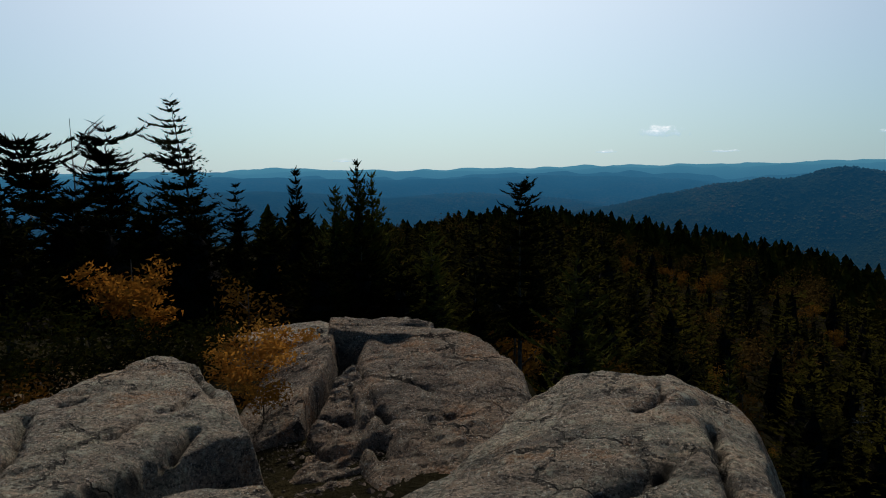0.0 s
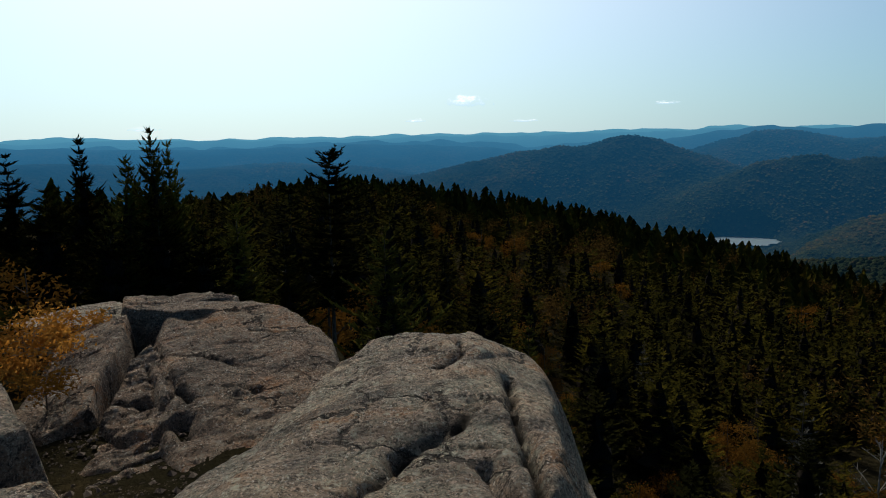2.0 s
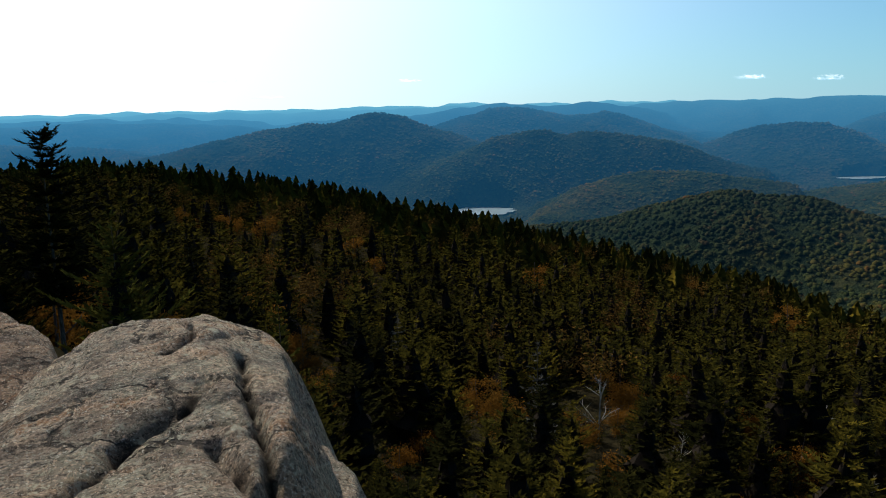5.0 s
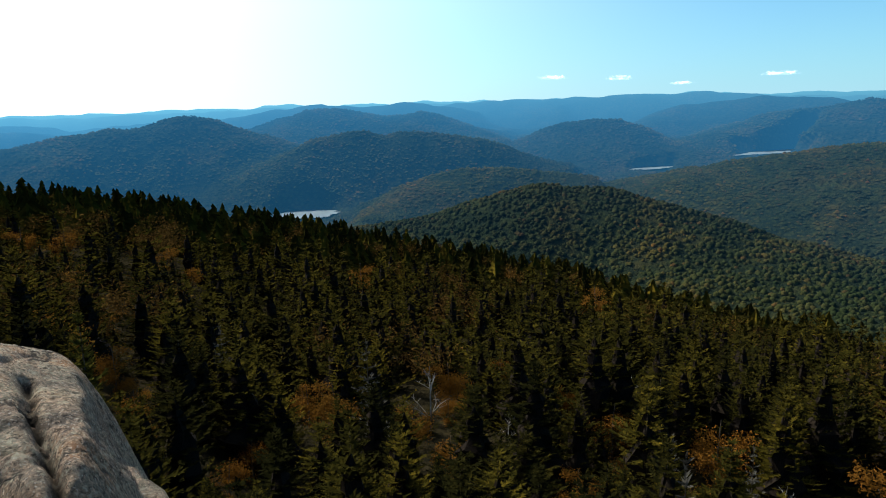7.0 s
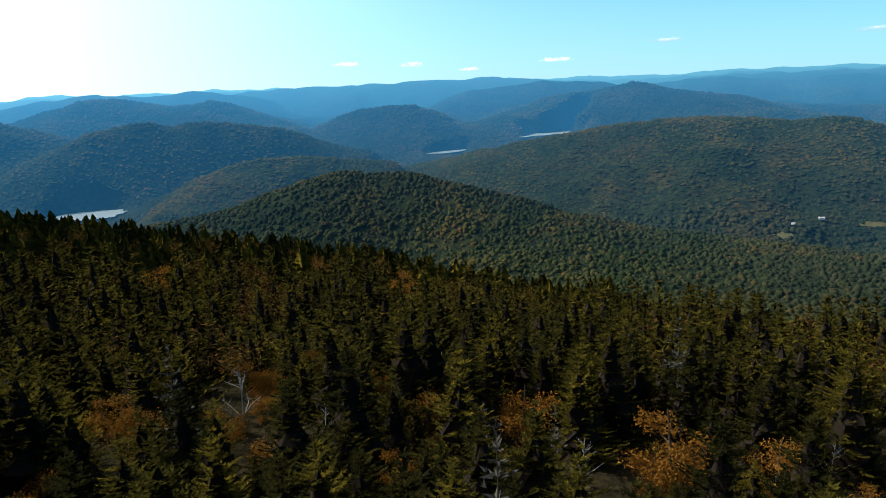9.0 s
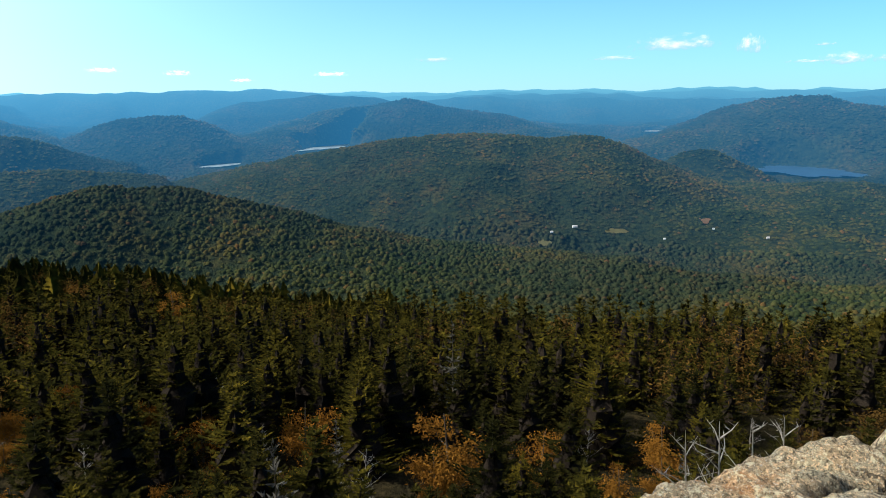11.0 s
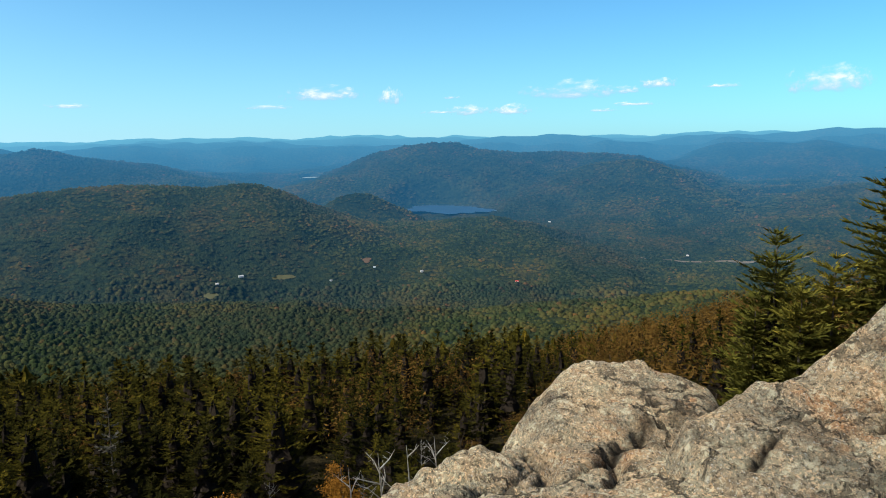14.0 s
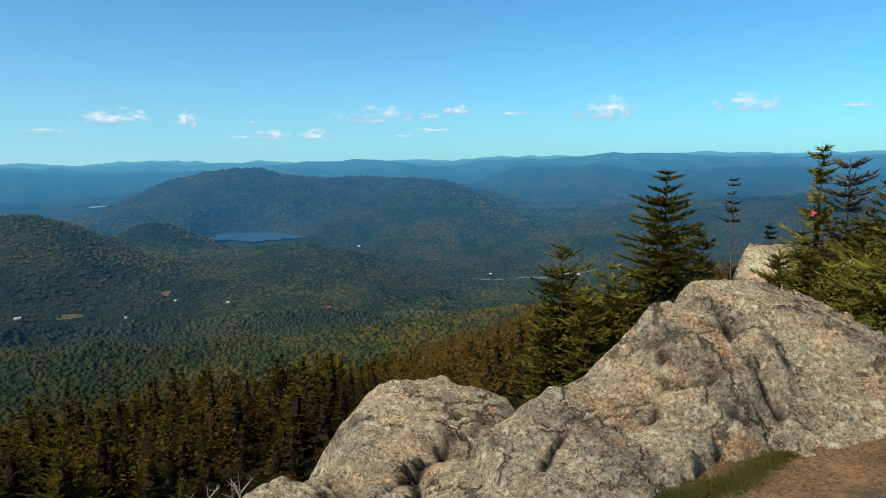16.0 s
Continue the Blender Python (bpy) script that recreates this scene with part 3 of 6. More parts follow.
def lake(a, d, w, l, twist):
    lx, ly = bearing(a, d)
    ux, uy = bearing(a + twist, 1)
    bm = bmesh.new()
    ring = []
    for k in range(96):
        th = k / 96 * 2 * math.pi
        r = 1.25 + 0.45 * noise.noise((3 * math.cos(th), 3 * math.sin(th), a)) + 0.12 * noise.noise((11 * math.cos(th), 11 * math.sin(th), a))
        p, q = r * w * math.cos(th), r * l * math.sin(th)
        ring.append(bm.verts.new((p * uy + q * ux, -p * ux + q * uy, 0)))
    bm.faces.new(ring)
    bmesh.ops.recalc_face_normals(bm, faces=bm.faces)
    me = bpy.data.meshes.new("lake")
    bm.to_mesh(me)
    me.materials.append(WATER if a < -100 else GLINT_WATER)
    ob = new("lake", me)
    v = np.array(VALLEY, float)
    ob.location = (lx, ly, float(np.interp(d, v[:, 0], v[:, 1])) - 1)
    if me.polygons[0].normal.z < 0:
        me.flip_normals()
    return tagged(ob, "still blue lake among wooded hills in the valley", "lake", kind="structure")


for row in LAKES:
    lake(*row)


# ---- rocks ----
def part(name, bm_or_mesh, mat, parent, label=""):
    if isinstance(bm_or_mesh, bmesh.types.BMesh):
        me = bpy.data.meshes.new(name)
        bm_or_mesh.to_mesh(me)
        bm_or_mesh.free()
        me.materials.append(mat)
    else:
        me = bm_or_mesh
    ob = new(name, me)
    ob.parent = parent
    return tagged(ob, label) if label else ob


# ---- bedrock: rounded lobes that run into one another ----
def soft_least(heights, k):
    h = np.stack(heights)
    m = h.min(0)
    return m - k * np.log(np.exp(-(h - m) / k).sum(0))


def plates(x, y, size, seed):
    """Irregular plates: a number from -1 to 1, a tilt and the distance to the rim for the plate at each place."""
    px, py = x / size, y / size
    ix, iy = np.floor(px).astype(np.int64), np.floor(py).astype(np.int64)
    zero = np.zeros_like(ix)
    best, second = np.full(len(x), 9.0), np.full(len(x), 9.0)
    tone, dx, dy = np.zeros(len(x)), np.zeros(len(x)), np.zeros(len(x))
    for a in (-1, 0, 1):
        for b in (-1, 0, 1):
            cx = ix + a + 0.5 + 0.45 * lattice(ix + a, iy + b, zero, seed)
            cy = iy + b + 0.5 + 0.45 * lattice(ix + a, iy + b, zero + 1, seed)
            r = np.hypot(px - cx, py - cy)
            near = r < best
            second = np.where(near, best, np.minimum(second, r))
            tone = np.where(near, lattice(ix + a, iy + b, zero + 2, seed), tone)
            dx, dy = np.where(near, px - cx, dx), np.where(near, py - cy, dy)
            best = np.where(near, r, best)
    return tone, dx * np.sin(9 * tone) + dy * np.cos(9 * tone), (second - best) * size


def rock_height(x, y, lobes, grooves, seed, warp, fine, grain=0.35):
    q = np.stack([x, y, 0 * x], 1)
    wx = x + warp * fbm(q * 1.1, 4, seed + 1)
    wy = y + warp * fbm(q * 1.1 + 7, 4, seed + 2)
    out = np.full(len(x), -9.0)
    for outline, top, tilt, steep, more in lobes:
        o = np.array(outline, float)
        c = o.mean(0)
        if sum(o[i][0] * o[(i + 1) % len(o)][1] - o[(i + 1) % len(o)][0] * o[i][1] for i in range(len(o))) < 0:
            o = o[::-1]
        face = top + tilt[0] * (wx - c[0]) + tilt[1] * (wy - c[1])
        planes = [face] + [p[2] + g[0] * (wx - p[0]) + g[1] * (wy - p[1]) for p, g in more]
        flat = np.minimum.reduce(planes)
        for i in range(len(o)):
            a, b = o[i], o[(i + 1) % len(o)]
            n = np.array([b[1] - a[1], a[0] - b[0]]) / np.linalg.norm(b - a)
            away = (wx - a[0]) * n[0] + (wy - a[1]) * n[1]
            planes.append(flat - steep * away + 0.02 - 1.2 * np.maximum(away, 0) ** 2)
        h = soft_least(planes, 0.02)
        k = 0.02
        m = np.maximum(out, h)
        out = m + k * np.log1p(np.exp(-np.abs(out - h) / k))
    wob = np.stack([fbm(q * 3, 3, seed + 4), fbm(q * 3 + 3, 3, seed + 5)], 1)
    for x0, y0, x1, y1, w, deep in grooves:
        a, b = np.array([x0, y0]), np.array([x1, y1])
        pq = q[:, :2] + 0.022 * wob
        t = np.clip(((pq - a) @ (b - a)) / ((b - a) @ (b - a) + 1e-9), 0, 1)
        away = np.linalg.norm(pq - (a + t[:, None] * (b - a)), axis=1)
        out = out - deep * np.exp(-(away / max(w, 0.013)) ** 1.5) - 0.12 * deep * np.exp(-(away / (3.5 * w)) ** 2)
    # weathered grain, splits, broken steps and pits
    c, s = math.cos(grain), math.sin(grain)  # the way that sheets and splits run
    along = q @ np.array([[-s, c, 0], [c, s, 0], [0, 0, 1.0]])
    out = out + 0.03 * fbm(q * 1.4, 3, seed + 6)
    split = 1 - np.abs(fbm(along * np.array([3.4, 1.2, 1]) + 0.3 * fbm(q * 2, 2, seed + 12)[:, None], 3, seed + 7))
    out = out - fine * 0.035 * np.clip(split - 0.965, 0, 1) / 0.035 * np.clip(0.2 + 1.5 * fbm(q * 0.8, 2, seed + 13), 0, 1)
    out = out + fine * 0.021 * fbm(along * np.array([12.0, 3.6, 1]), 4, seed + 8, 0.72)
    nick = fbm(along * np.array([16.0, 4.5, 1]), 2, seed + 18)
    out = out - fine * 0.030 * np.clip(nick - 0.42, 0, 1)
    g = (out * 6 + along[:, 0] * 1.1 + 0.9 * fbm(q * 1.4, 3, seed + 9)) % 1
    out = out + fine * 0.036 * (np.minimum(g * 1.06, (1 - g) * 18) - 0.5) * np.clip(0.25 + fbm(q * 1.0, 2, seed + 10), 0, 1)
    # sheets that split off in uneven plates
    sway = 0.16 * np.stack([fbm(q * 2.2, 4, seed + 14, 0.6), fbm(q * 2.2 + 9, 4, seed + 15, 0.6)], 1)
    for size, tall, wide in ((0.85, 0.034, 0.013), (0.30, 0.016, 0.010)):
        tone, slant, rim = plates(along[:, 0] * 1.5 + sway[:, 0], along[:, 1] * 0.8 + sway[:, 1], size, seed + 16)
        some = np.clip(0.3 + 1.5 * fbm(q * 1.1, 2, seed + 17), 0.05, 1)
        out = out + fine * some * (tall * (0.6 * tone + 0.8 * slant) - 1.0 * tall * np.exp(-(rim / wide) ** 2))
    pits = fbm(q * 11, 2, seed + 11)
    out = out - fine * 0.02 * np.clip(pits - 0.45, 0, 1)
    return np.maximum(out, -6)


def crack_soil_shade(x, y, grooves, seed, wide):
    """How much soil, black lichen and painted undercut shade the rock's cracks get at each place, 0 to 1."""
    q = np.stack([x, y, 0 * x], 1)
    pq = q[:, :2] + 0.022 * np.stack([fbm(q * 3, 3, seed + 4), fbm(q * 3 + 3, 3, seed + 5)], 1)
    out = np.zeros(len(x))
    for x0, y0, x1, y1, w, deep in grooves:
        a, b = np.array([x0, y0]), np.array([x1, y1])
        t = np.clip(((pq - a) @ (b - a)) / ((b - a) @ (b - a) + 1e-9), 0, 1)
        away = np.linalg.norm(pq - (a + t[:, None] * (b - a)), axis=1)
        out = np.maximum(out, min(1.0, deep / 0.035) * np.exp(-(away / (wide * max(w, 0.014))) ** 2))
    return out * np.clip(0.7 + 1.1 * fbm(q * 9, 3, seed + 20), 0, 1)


def bedrock(label, lobes, grooves=(), seed=0, mat=None, step=0.018, warp=0.08, fine=0.42, name="rock", grain=0.35):
    """lobes: outline, height and rise per metre at its middle, steepness of its sides, further planes (a place, rise in x and y); grooves: x0, y0, x1, y1, width, depth."""
    pts = np.concatenate([np.array(l[0], float) for l in lobes])
    lo, hi = pts.min(0) - 0.7, pts.max(0) + 0.7
    xs, ys = np.arange(lo[0], hi[0], step), np.arange(lo[1], hi[1], step)
    gx, gy = np.meshgrid(xs, ys)
    x, y = gx.ravel(), gy.ravel()
    z = rock_height(x, y, lobes, grooves, seed, warp, fine, grain)
    n, k = len(xs), len(ys)
    j, i = np.meshgrid(np.arange(k - 1), np.arange(n - 1), indexing="ij")
    a = (j * n + i).ravel()
    f = np.stack([a, a + 1, a + n + 1, a + n], 1)
    f = f[z[f].max(1) > np.minimum(land(x[a], y[a]) - 0.25, -0.3)]
    used = np.unique(f)
    back = np.full(len(x), -1)
    back[used] = np.arange(len(used))
    v = np.stack([x, y, z], 1)[used]
    base = np.array([v[:, 0].mean(), v[:, 1].mean(), v[:, 2].min()])
    me = mesh_from(name, v - base, back[f], [mat or GRANITE], True)
    # this attribute holds painted crack shade as well as soil
    me.attributes.new("soil", "FLOAT", "POINT").data.foreach_set("value", crack_soil_shade(x[used], y[used], grooves, seed, 1.6 if mat is GRANITE_PALE else 1.0).astype(np.float32))
    ob = new(name, me)
    ob.location = base
    return tagged(ob, label, "rock", group="summit rocks")


def crack(w, deep, *pts):
    """A crack along a line of places, as straight pieces."""
    return [(*p, *q, w, deep) for p, q in zip(pts, pts[1:])]


bedrock("broad domed grey granite slab with long oblique cracks",
        [([(-0.75, 2.2), (-0.3, 3.2), (0.45, 4.4), (0.9, 4.95), (1.3, 5.15), (1.7, 5.0), (1.92, 4.5), (1.72, 3.6), (1.25, 2.7), (0.82, 1.9), (0.3, 1.6)], 0.19, (0.06, 0.0), 2.0,
          [((1.3, 3.5, 0.21), (-0.42, 0.03)), ((1.2, 4.75, 0.20), (0.0, -0.35)), ((0.1, 3.3, 0.13), (0.35, -0.18))])],
        crack(0.035, 0.06, (0.2, 2.42), (0.34, 2.57), (0.47, 2.72), (0.63, 2.94), (0.79, 3.04), (0.96, 3.15), (1.15, 3.33)) + crack(0.016, 0.03, (0.83, 2.96), (0.98, 2.9), (1.17, 2.78))
        + crack(0.045, 0.09, (0.96, 2.72), (0.97, 2.46), (0.99, 2.2)) + crack(0.03, 0.09, (1.45, 3.85), (1.31, 3.28), (1.24, 2.96), (1.18, 2.72), (1.1, 2.39), (1.0, 2.1))
        + crack(0.018, 0.04, (1.08, 3.95), (1.21, 4.03), (1.28, 4.16), (1.32, 4.41), (1.25, 4.62)) + crack(0.02, 0.04, (1.23, 3.95), (1.42, 4.08), (1.68, 4.44)) + crack(0.05, 0.05, (1.06, 3.93), (1.14, 3.98)), 100)
bedrock("large flat grey granite slab with short fissures",
        [([(-3.7, 2.6), (-3.3, 3.6), (-2.9, 4.3), (-2.5, 4.95), (-2.25, 5.45), (-1.85, 5.35), (-1.5, 4.75), (-1.18, 4.1), (-1.12, 3.85), (-1.4, 3.55), (-1.9, 3.1), (-2.4, 2.4)], 0.12, (0.02, 0.01), 4.0, [((-1.45, 4.1, 0.10), (-0.25, 0.05))])],
        crack(0.025, 0.07, (-1.7, 3.3), (-1.61, 3.45), (-1.56, 3.62), (-1.49, 3.78), (-1.44, 4.03)) + crack(0.03, 0.07, (-1.73, 4.29), (-1.66, 4.35), (-1.65, 4.66))
        + crack(0.03, 0.09, (-2.15, 3.2), (-2.23, 3.49), (-2.28, 3.7), (-2.54, 4.27)) + crack(0.035, 0.06, (-2.42, 4.44), (-2.32, 4.52)) + crack(0.02, 0.04, (-1.91, 5.24), (-1.75, 5.02), (-1.44, 4.46)) + crack(0.018, 0.03, (-2.05, 3.6), (-1.85, 3.9), (-1.8, 4.2)), 120)
bedrock("low rounded granite boulder beside the gravel gap", [([(-1.6, 2.4), (-1.5, 3.1), (-1.2, 3.4), (-0.85, 3.35), (-0.7, 3.05), (-0.85, 2.4)], 0.04, (0.0, 0.0), 2.4, [])], (), 140, warp=0.05)
bedrock("wide rust-stained granite slab split by dark cracks",
        [([(-0.85, 6.4), (-0.74, 5.9), (-0.62, 5.3), (-0.6, 4.85), (-0.35, 4.2), (0.25, 3.9), (0.72, 5.3), (0.72, 6.2), (0.3, 7.0), (-0.2, 7.3), (-0.75, 7.15), (-0.9, 6.8)], -0.13, (0.0, 0.05), 2.6, [((0.4, 5.6, -0.12), (-0.3, 0.0)), ((-0.2, 5.0, -0.24), (0.05, 0.25))])],
        crack(0.022, 0.08, (-0.81, 6.42), (-0.72, 5.99), (-0.68, 5.73), (-0.56, 5.38), (-0.43, 5.13)) + crack(0.02, 0.06, (-0.52, 5.25), (-0.64, 4.94), (-0.72, 4.8)) + crack(0.016, 0.035, (-0.7, 5.96), (-0.41, 5.79), (-0.15, 5.59), (0.08, 5.71))
        + crack(0.05, 0.14, (-0.56, 4.87), (-0.47, 4.9), (-0.4, 4.72)) + crack(0.018, 0.04, (0.0, 6.5), (0.2, 6.3), (0.45, 6.2)) + crack(0.016, 0.03, (-0.2, 5.2), (0.05, 5.1), (0.2, 5.25)), 160, GRANITE_BROWN, fine=0.6)
bedrock("broken granite slab leaning in the gap", [([(-1.0, 5.1), (-0.92, 5.9), (-0.78, 6.15), (-0.58, 5.5), (-0.55, 5.0), (-0.72, 4.7)], -0.27, (0.10, 0.20), 5.0, [])], crack(0.02, 0.06, (-0.95, 5.35), (-0.7, 5.2)) + crack(0.018, 0.05, (-0.78, 5.8), (-0.68, 5.3)), 170, GRANITE_BROWN, warp=0.04, fine=0.8, step=0.014)
bedrock("low brown broken rock on the floor of the gap", [([(-1.15, 4.35), (-1.0, 4.95), (-0.6, 4.85), (-0.35, 4.3), (-0.45, 3.9), (-0.8, 3.95)], -0.46, (0.06, 0.06), 1.2, [])], crack(0.02, 0.05, (-1.0, 4.5), (-0.5, 4.6)) + crack(0.02, 0.05, (-0.8, 4.2), (-0.55, 4.05)), 190, GRANITE_BROWN, warp=0.10, fine=1.0, step=0.016)
bedrock("upright angular granite block with a shaded flank", [([(-1.6, 5.35), (-1.65, 6.9), (-1.4, 7.2), (-1.1, 6.95), (-1.06, 6.2), (-1.07, 5.2), (-1.35, 5.0)], -0.20, (0.42, 0.10), 6.0, [((-1.3, 5.3, -0.25), (0.05, 0.45))])],
        [(-1.55, 6.0, -1.2, 6.2, 0.025, 0.05)], 180, GRANITE_BROWN, warp=0.04, fine=0.5)
bedrock("wedge-shaped granite cap rock on the far lip", [([(-1.12, 7.15), (-1.2, 7.6), (-0.6, 7.9), (-0.1, 7.55), (-0.12, 7.05), (-0.6, 6.95)], -0.02, (-0.06, 0.0), 5.0, [])], [(-1.1, 7.3, -0.2, 7.5, 0.03, 0.06)], 200, GRANITE_BROWN, warp=0.05, fine=0.5)
bedrock("small grey granite rock behind golden shrubs", [([(-2.3, 7.5), (-2.1, 8.2), (-1.5, 8.5), (-1.2, 8.0), (-1.5, 7.4)], -0.22, (0.0, 0.0), 1.4, [])], (), 220)
bedrock("low flat granite rock under the shrubs", [([(-4.6, 4.9), (-4.4, 5.6), (-3.7, 5.7), (-3.3, 5.0), (-3.9, 4.5)], 0.03, (0.0, 0.0), 1.4, [])], (), 230, step=0.03)
bedrock("rough granite boulder leaning against the slab", [([(1.4, 2.6), (1.62, 3.5), (1.9, 3.65), (1.85, 3.1), (1.55, 2.4)], -0.36, (-0.3, 0.0), 2.5, [])], (), 240, warp=0.05)
LEDGE_GROOVES = (
    # blocks at the near foot
    crack(0.03, 0.10, (3.5, -2.05), (3.64, -2.15), (3.76, -2.24), (3.92, -2.26), (4.03, -2.23)) + crack(0.03, 0.09, (3.85, -2.05), (3.95, -2.18)) + crack(0.03, 0.10, (3.25, -2.22), (3.32, -2.31), (3.58, -2.56), (3.74, -2.6)) + crack(0.03, 0.08, (3.38, -1.55), (3.54, -1.82), (3.85, -2.19))
    + crack(0.03, 0.06, (3.91, -1.38), (3.49, -1.13)) + crack(0.025, 0.06, (3.5, -2.1), (3.77, -2.64))
    # the trough beside the hump
    + crack(0.05, 0.06, (3.7, -2.6), (3.85, -2.67), (4.2, -3.0), (4.46, -3.25), (4.53, -3.62)) + crack(0.022, 0.05, (5.05, -3.43), (4.87, -3.52), (4.73, -3.54))
    # plates of the ledge
    + crack(0.02, 0.041, (3.12, -3.84), (3.03, -3.85), (2.95, -3.88), (2.87, -3.97), (2.77, -4.02), (2.74, -4.11)) + crack(0.018, 0.033, (3.08, -4.17), (2.98, -4.21), (2.88, -4.19), (2.80, -4.17), (2.74, -4.14)) + crack(0.016, 0.030, (3.04, -3.73), (2.96, -3.74), (2.87, -3.77), (2.80, -3.87)) + crack(0.028, 0.060, (3.39, -4.72), (2.95, -4.24), (2.77, -4.25), (2.70, -4.15), (2.63, -4.08), (2.59, -4.10), (2.56, -4.12))
    + crack(0.016, 0.033, (2.96, -3.34), (2.94, -3.45), (2.89, -3.53), (2.92, -3.59)) + crack(0.018, 0.039, (2.95, -2.76), (2.91, -2.80), (2.94, -2.89), (2.99, -3.01), (3.04, -3.15)) + crack(0.018, 0.033, (2.66, -3.80), (2.58, -3.80), (2.55, -3.89), (2.55, -4.06)) + crack(0.014, 0.019, (3.20, -4.02), (3.08, -4.04), (2.99, -4.08))
    + crack(0.016, 0.028, (2.89, -4.97), (2.86, -5.13)) + crack(0.014, 0.022, (3.34, -3.52), (3.19, -3.45), (3.06, -3.53), (2.97, -3.60)) + crack(0.014, 0.022, (2.80, -3.47), (2.71, -3.51), (2.65, -3.63)) + crack(0.014, 0.025, (2.46, -4.15), (2.38, -4.12), (2.33, -4.12)) + crack(0.014, 0.019, (3.27, -2.80), (3.13, -2.83), (3.10, -2.95)))
for label, lobe in [
    ("rounded pale granite hump on the brink", ([(4.45, -2.6), (5.2, -3.0), (5.7, -3.42), (5.6, -3.9), (5.1, -4.1), (4.5, -3.8), (4.0, -3.0)], -0.42, (0.0, 0.0), 0.9, [((4.7, -3.35, -0.50), (0.22, -0.05)), ((5.5, -3.75, -0.40), (0.10, 0.20))])),
    ("low pale granite slab cracked into rounded blocks", ([(2.1, -0.85), (3.0, -0.85), (3.55, -1.2), (3.95, -1.55), (4.15, -2.1), (4.2, -2.8), (3.2, -3.0), (2.2, -2.3)], -0.17, (-0.20, 0.0), 1.3, [])),
    ("gently rising pale granite apron streaked with orange lichen", ([(2.45, -2.75), (3.0, -2.7), (3.7, -2.9), (4.0, -3.5), (3.7, -3.95), (2.5, -4.2), (2.45, -3.8), (2.52, -3.3)], 9.0, (0.0, 0.0), 2.0, [((2.45, -3.4, 0.0), (0.12, -0.10)), ((3.55, -3.52, 0.13), (-0.9, -0.3))])),
    ("sloping pale granite ledge of overlapping cracked plates", ([(2.55, -3.7), (2.6, -3.4), (3.1, -3.3), (3.6, -3.6), (3.8, -4.3), (3.5, -4.75), (3.0, -4.55), (2.75, -4.15)], 9.0, (0.0, 0.0), 1.1, [((3.33, -4.11, 0.56), (0.318, -0.36)), ((3.33, -4.11, 0.56), (0.2, -0.83)), ((3.36, -4.15, 0.55), (-1.25, -0.28)), ((3.3, -4.2, 0.54), (0.0, 0.35))])),
    ("low shelf of pale granite below the ledge", ([(3.1, -2.7), (4.3, -2.9), (5.1, -4.0), (5.1, -4.8), (4.2, -4.7), (3.4, -4.2)], -0.52, (-0.36, -0.14), 1.2, [])),
    ("broad pale granite whaleback with faint fissures", ([(2.28, -3.95), (2.75, -3.95), (3.2, -4.4), (3.7, -4.8), (4.1, -5.5), (3.9, -6.1), (3.0, -6.3), (2.1, -5.7), (2.12, -4.6)], 9.0, (0.0, 0.0), 1.8, [((2.3, -4.2, 0.05), (0.24, -0.22)), ((3.53, -5.34, 0.49), (0.3, 0.26)), ((3.6, -5.45, 0.50), (-0.5, 0.2))])),
    ("small pale granite knob beside the notch", ([(4.7, -4.5), (4.95, -4.5), (5.1, -4.7), (4.9, -4.85), (4.7, -4.75)], -0.55, (0.0, 0.0), 1.2, [])),
    ("pale granite outcrop behind the spruces", ([(5.3, -8.5), (5.75, -8.4), (5.95, -8.8), (5.6, -9.1), (5.25, -8.9)], 0.30, (0.0, 0.0), 2.4, [])),
    ("flat pale granite outcrop under bushes", ([(3.7, -8.7), (4.5, -8.4), (4.9, -9.0), (4.2, -9.5), (3.5, -9.3)], 0.34, (0.0, 0.0), 2.0, [])),
]:
    bedrock(label, [lobe], LEDGE_GROOVES, 60, GRANITE_PALE, step=0.011 if any(k in label for k in ("overlapping", "apron")) else 0.018 if any(k in label for k in ("cracked into", "whaleback", "hump")) else 0.03, warp=0.07, fine=1.15, grain=0.75)


# ---- trees ----
def tube(verts, faces, path, radii, sides=6):
    """Adds a tapering limb along a path of points to lists of vertices and quads."""
    start = len(verts)
    path = [Vector(p) for p in path]
    for i, p in enumerate(path):
        d = (path[min(i + 1, len(path) - 1)] - path[max(i - 1, 0)]).normalized()
        a = d.orthogonal().normalized()
        b = d.cross(a)
        for k in range(sides):
            th = 2 * math.pi * k / sides
            verts.append(p + (a * math.cos(th) + b * math.sin(th)) * radii[i])
    for i in range(len(path) - 1):
        for k in range(sides):
            faces.append((start + i * sides + k, start + i * sides + (k + 1) % sides, start + (i + 1) * sides + (k + 1) % sides, start + (i + 1) * sides + k))


def quads(name, verts, faces, mat, smooth=False):
    return mesh_from(name, [v[:] for v in verts], faces, [mat], smooth)


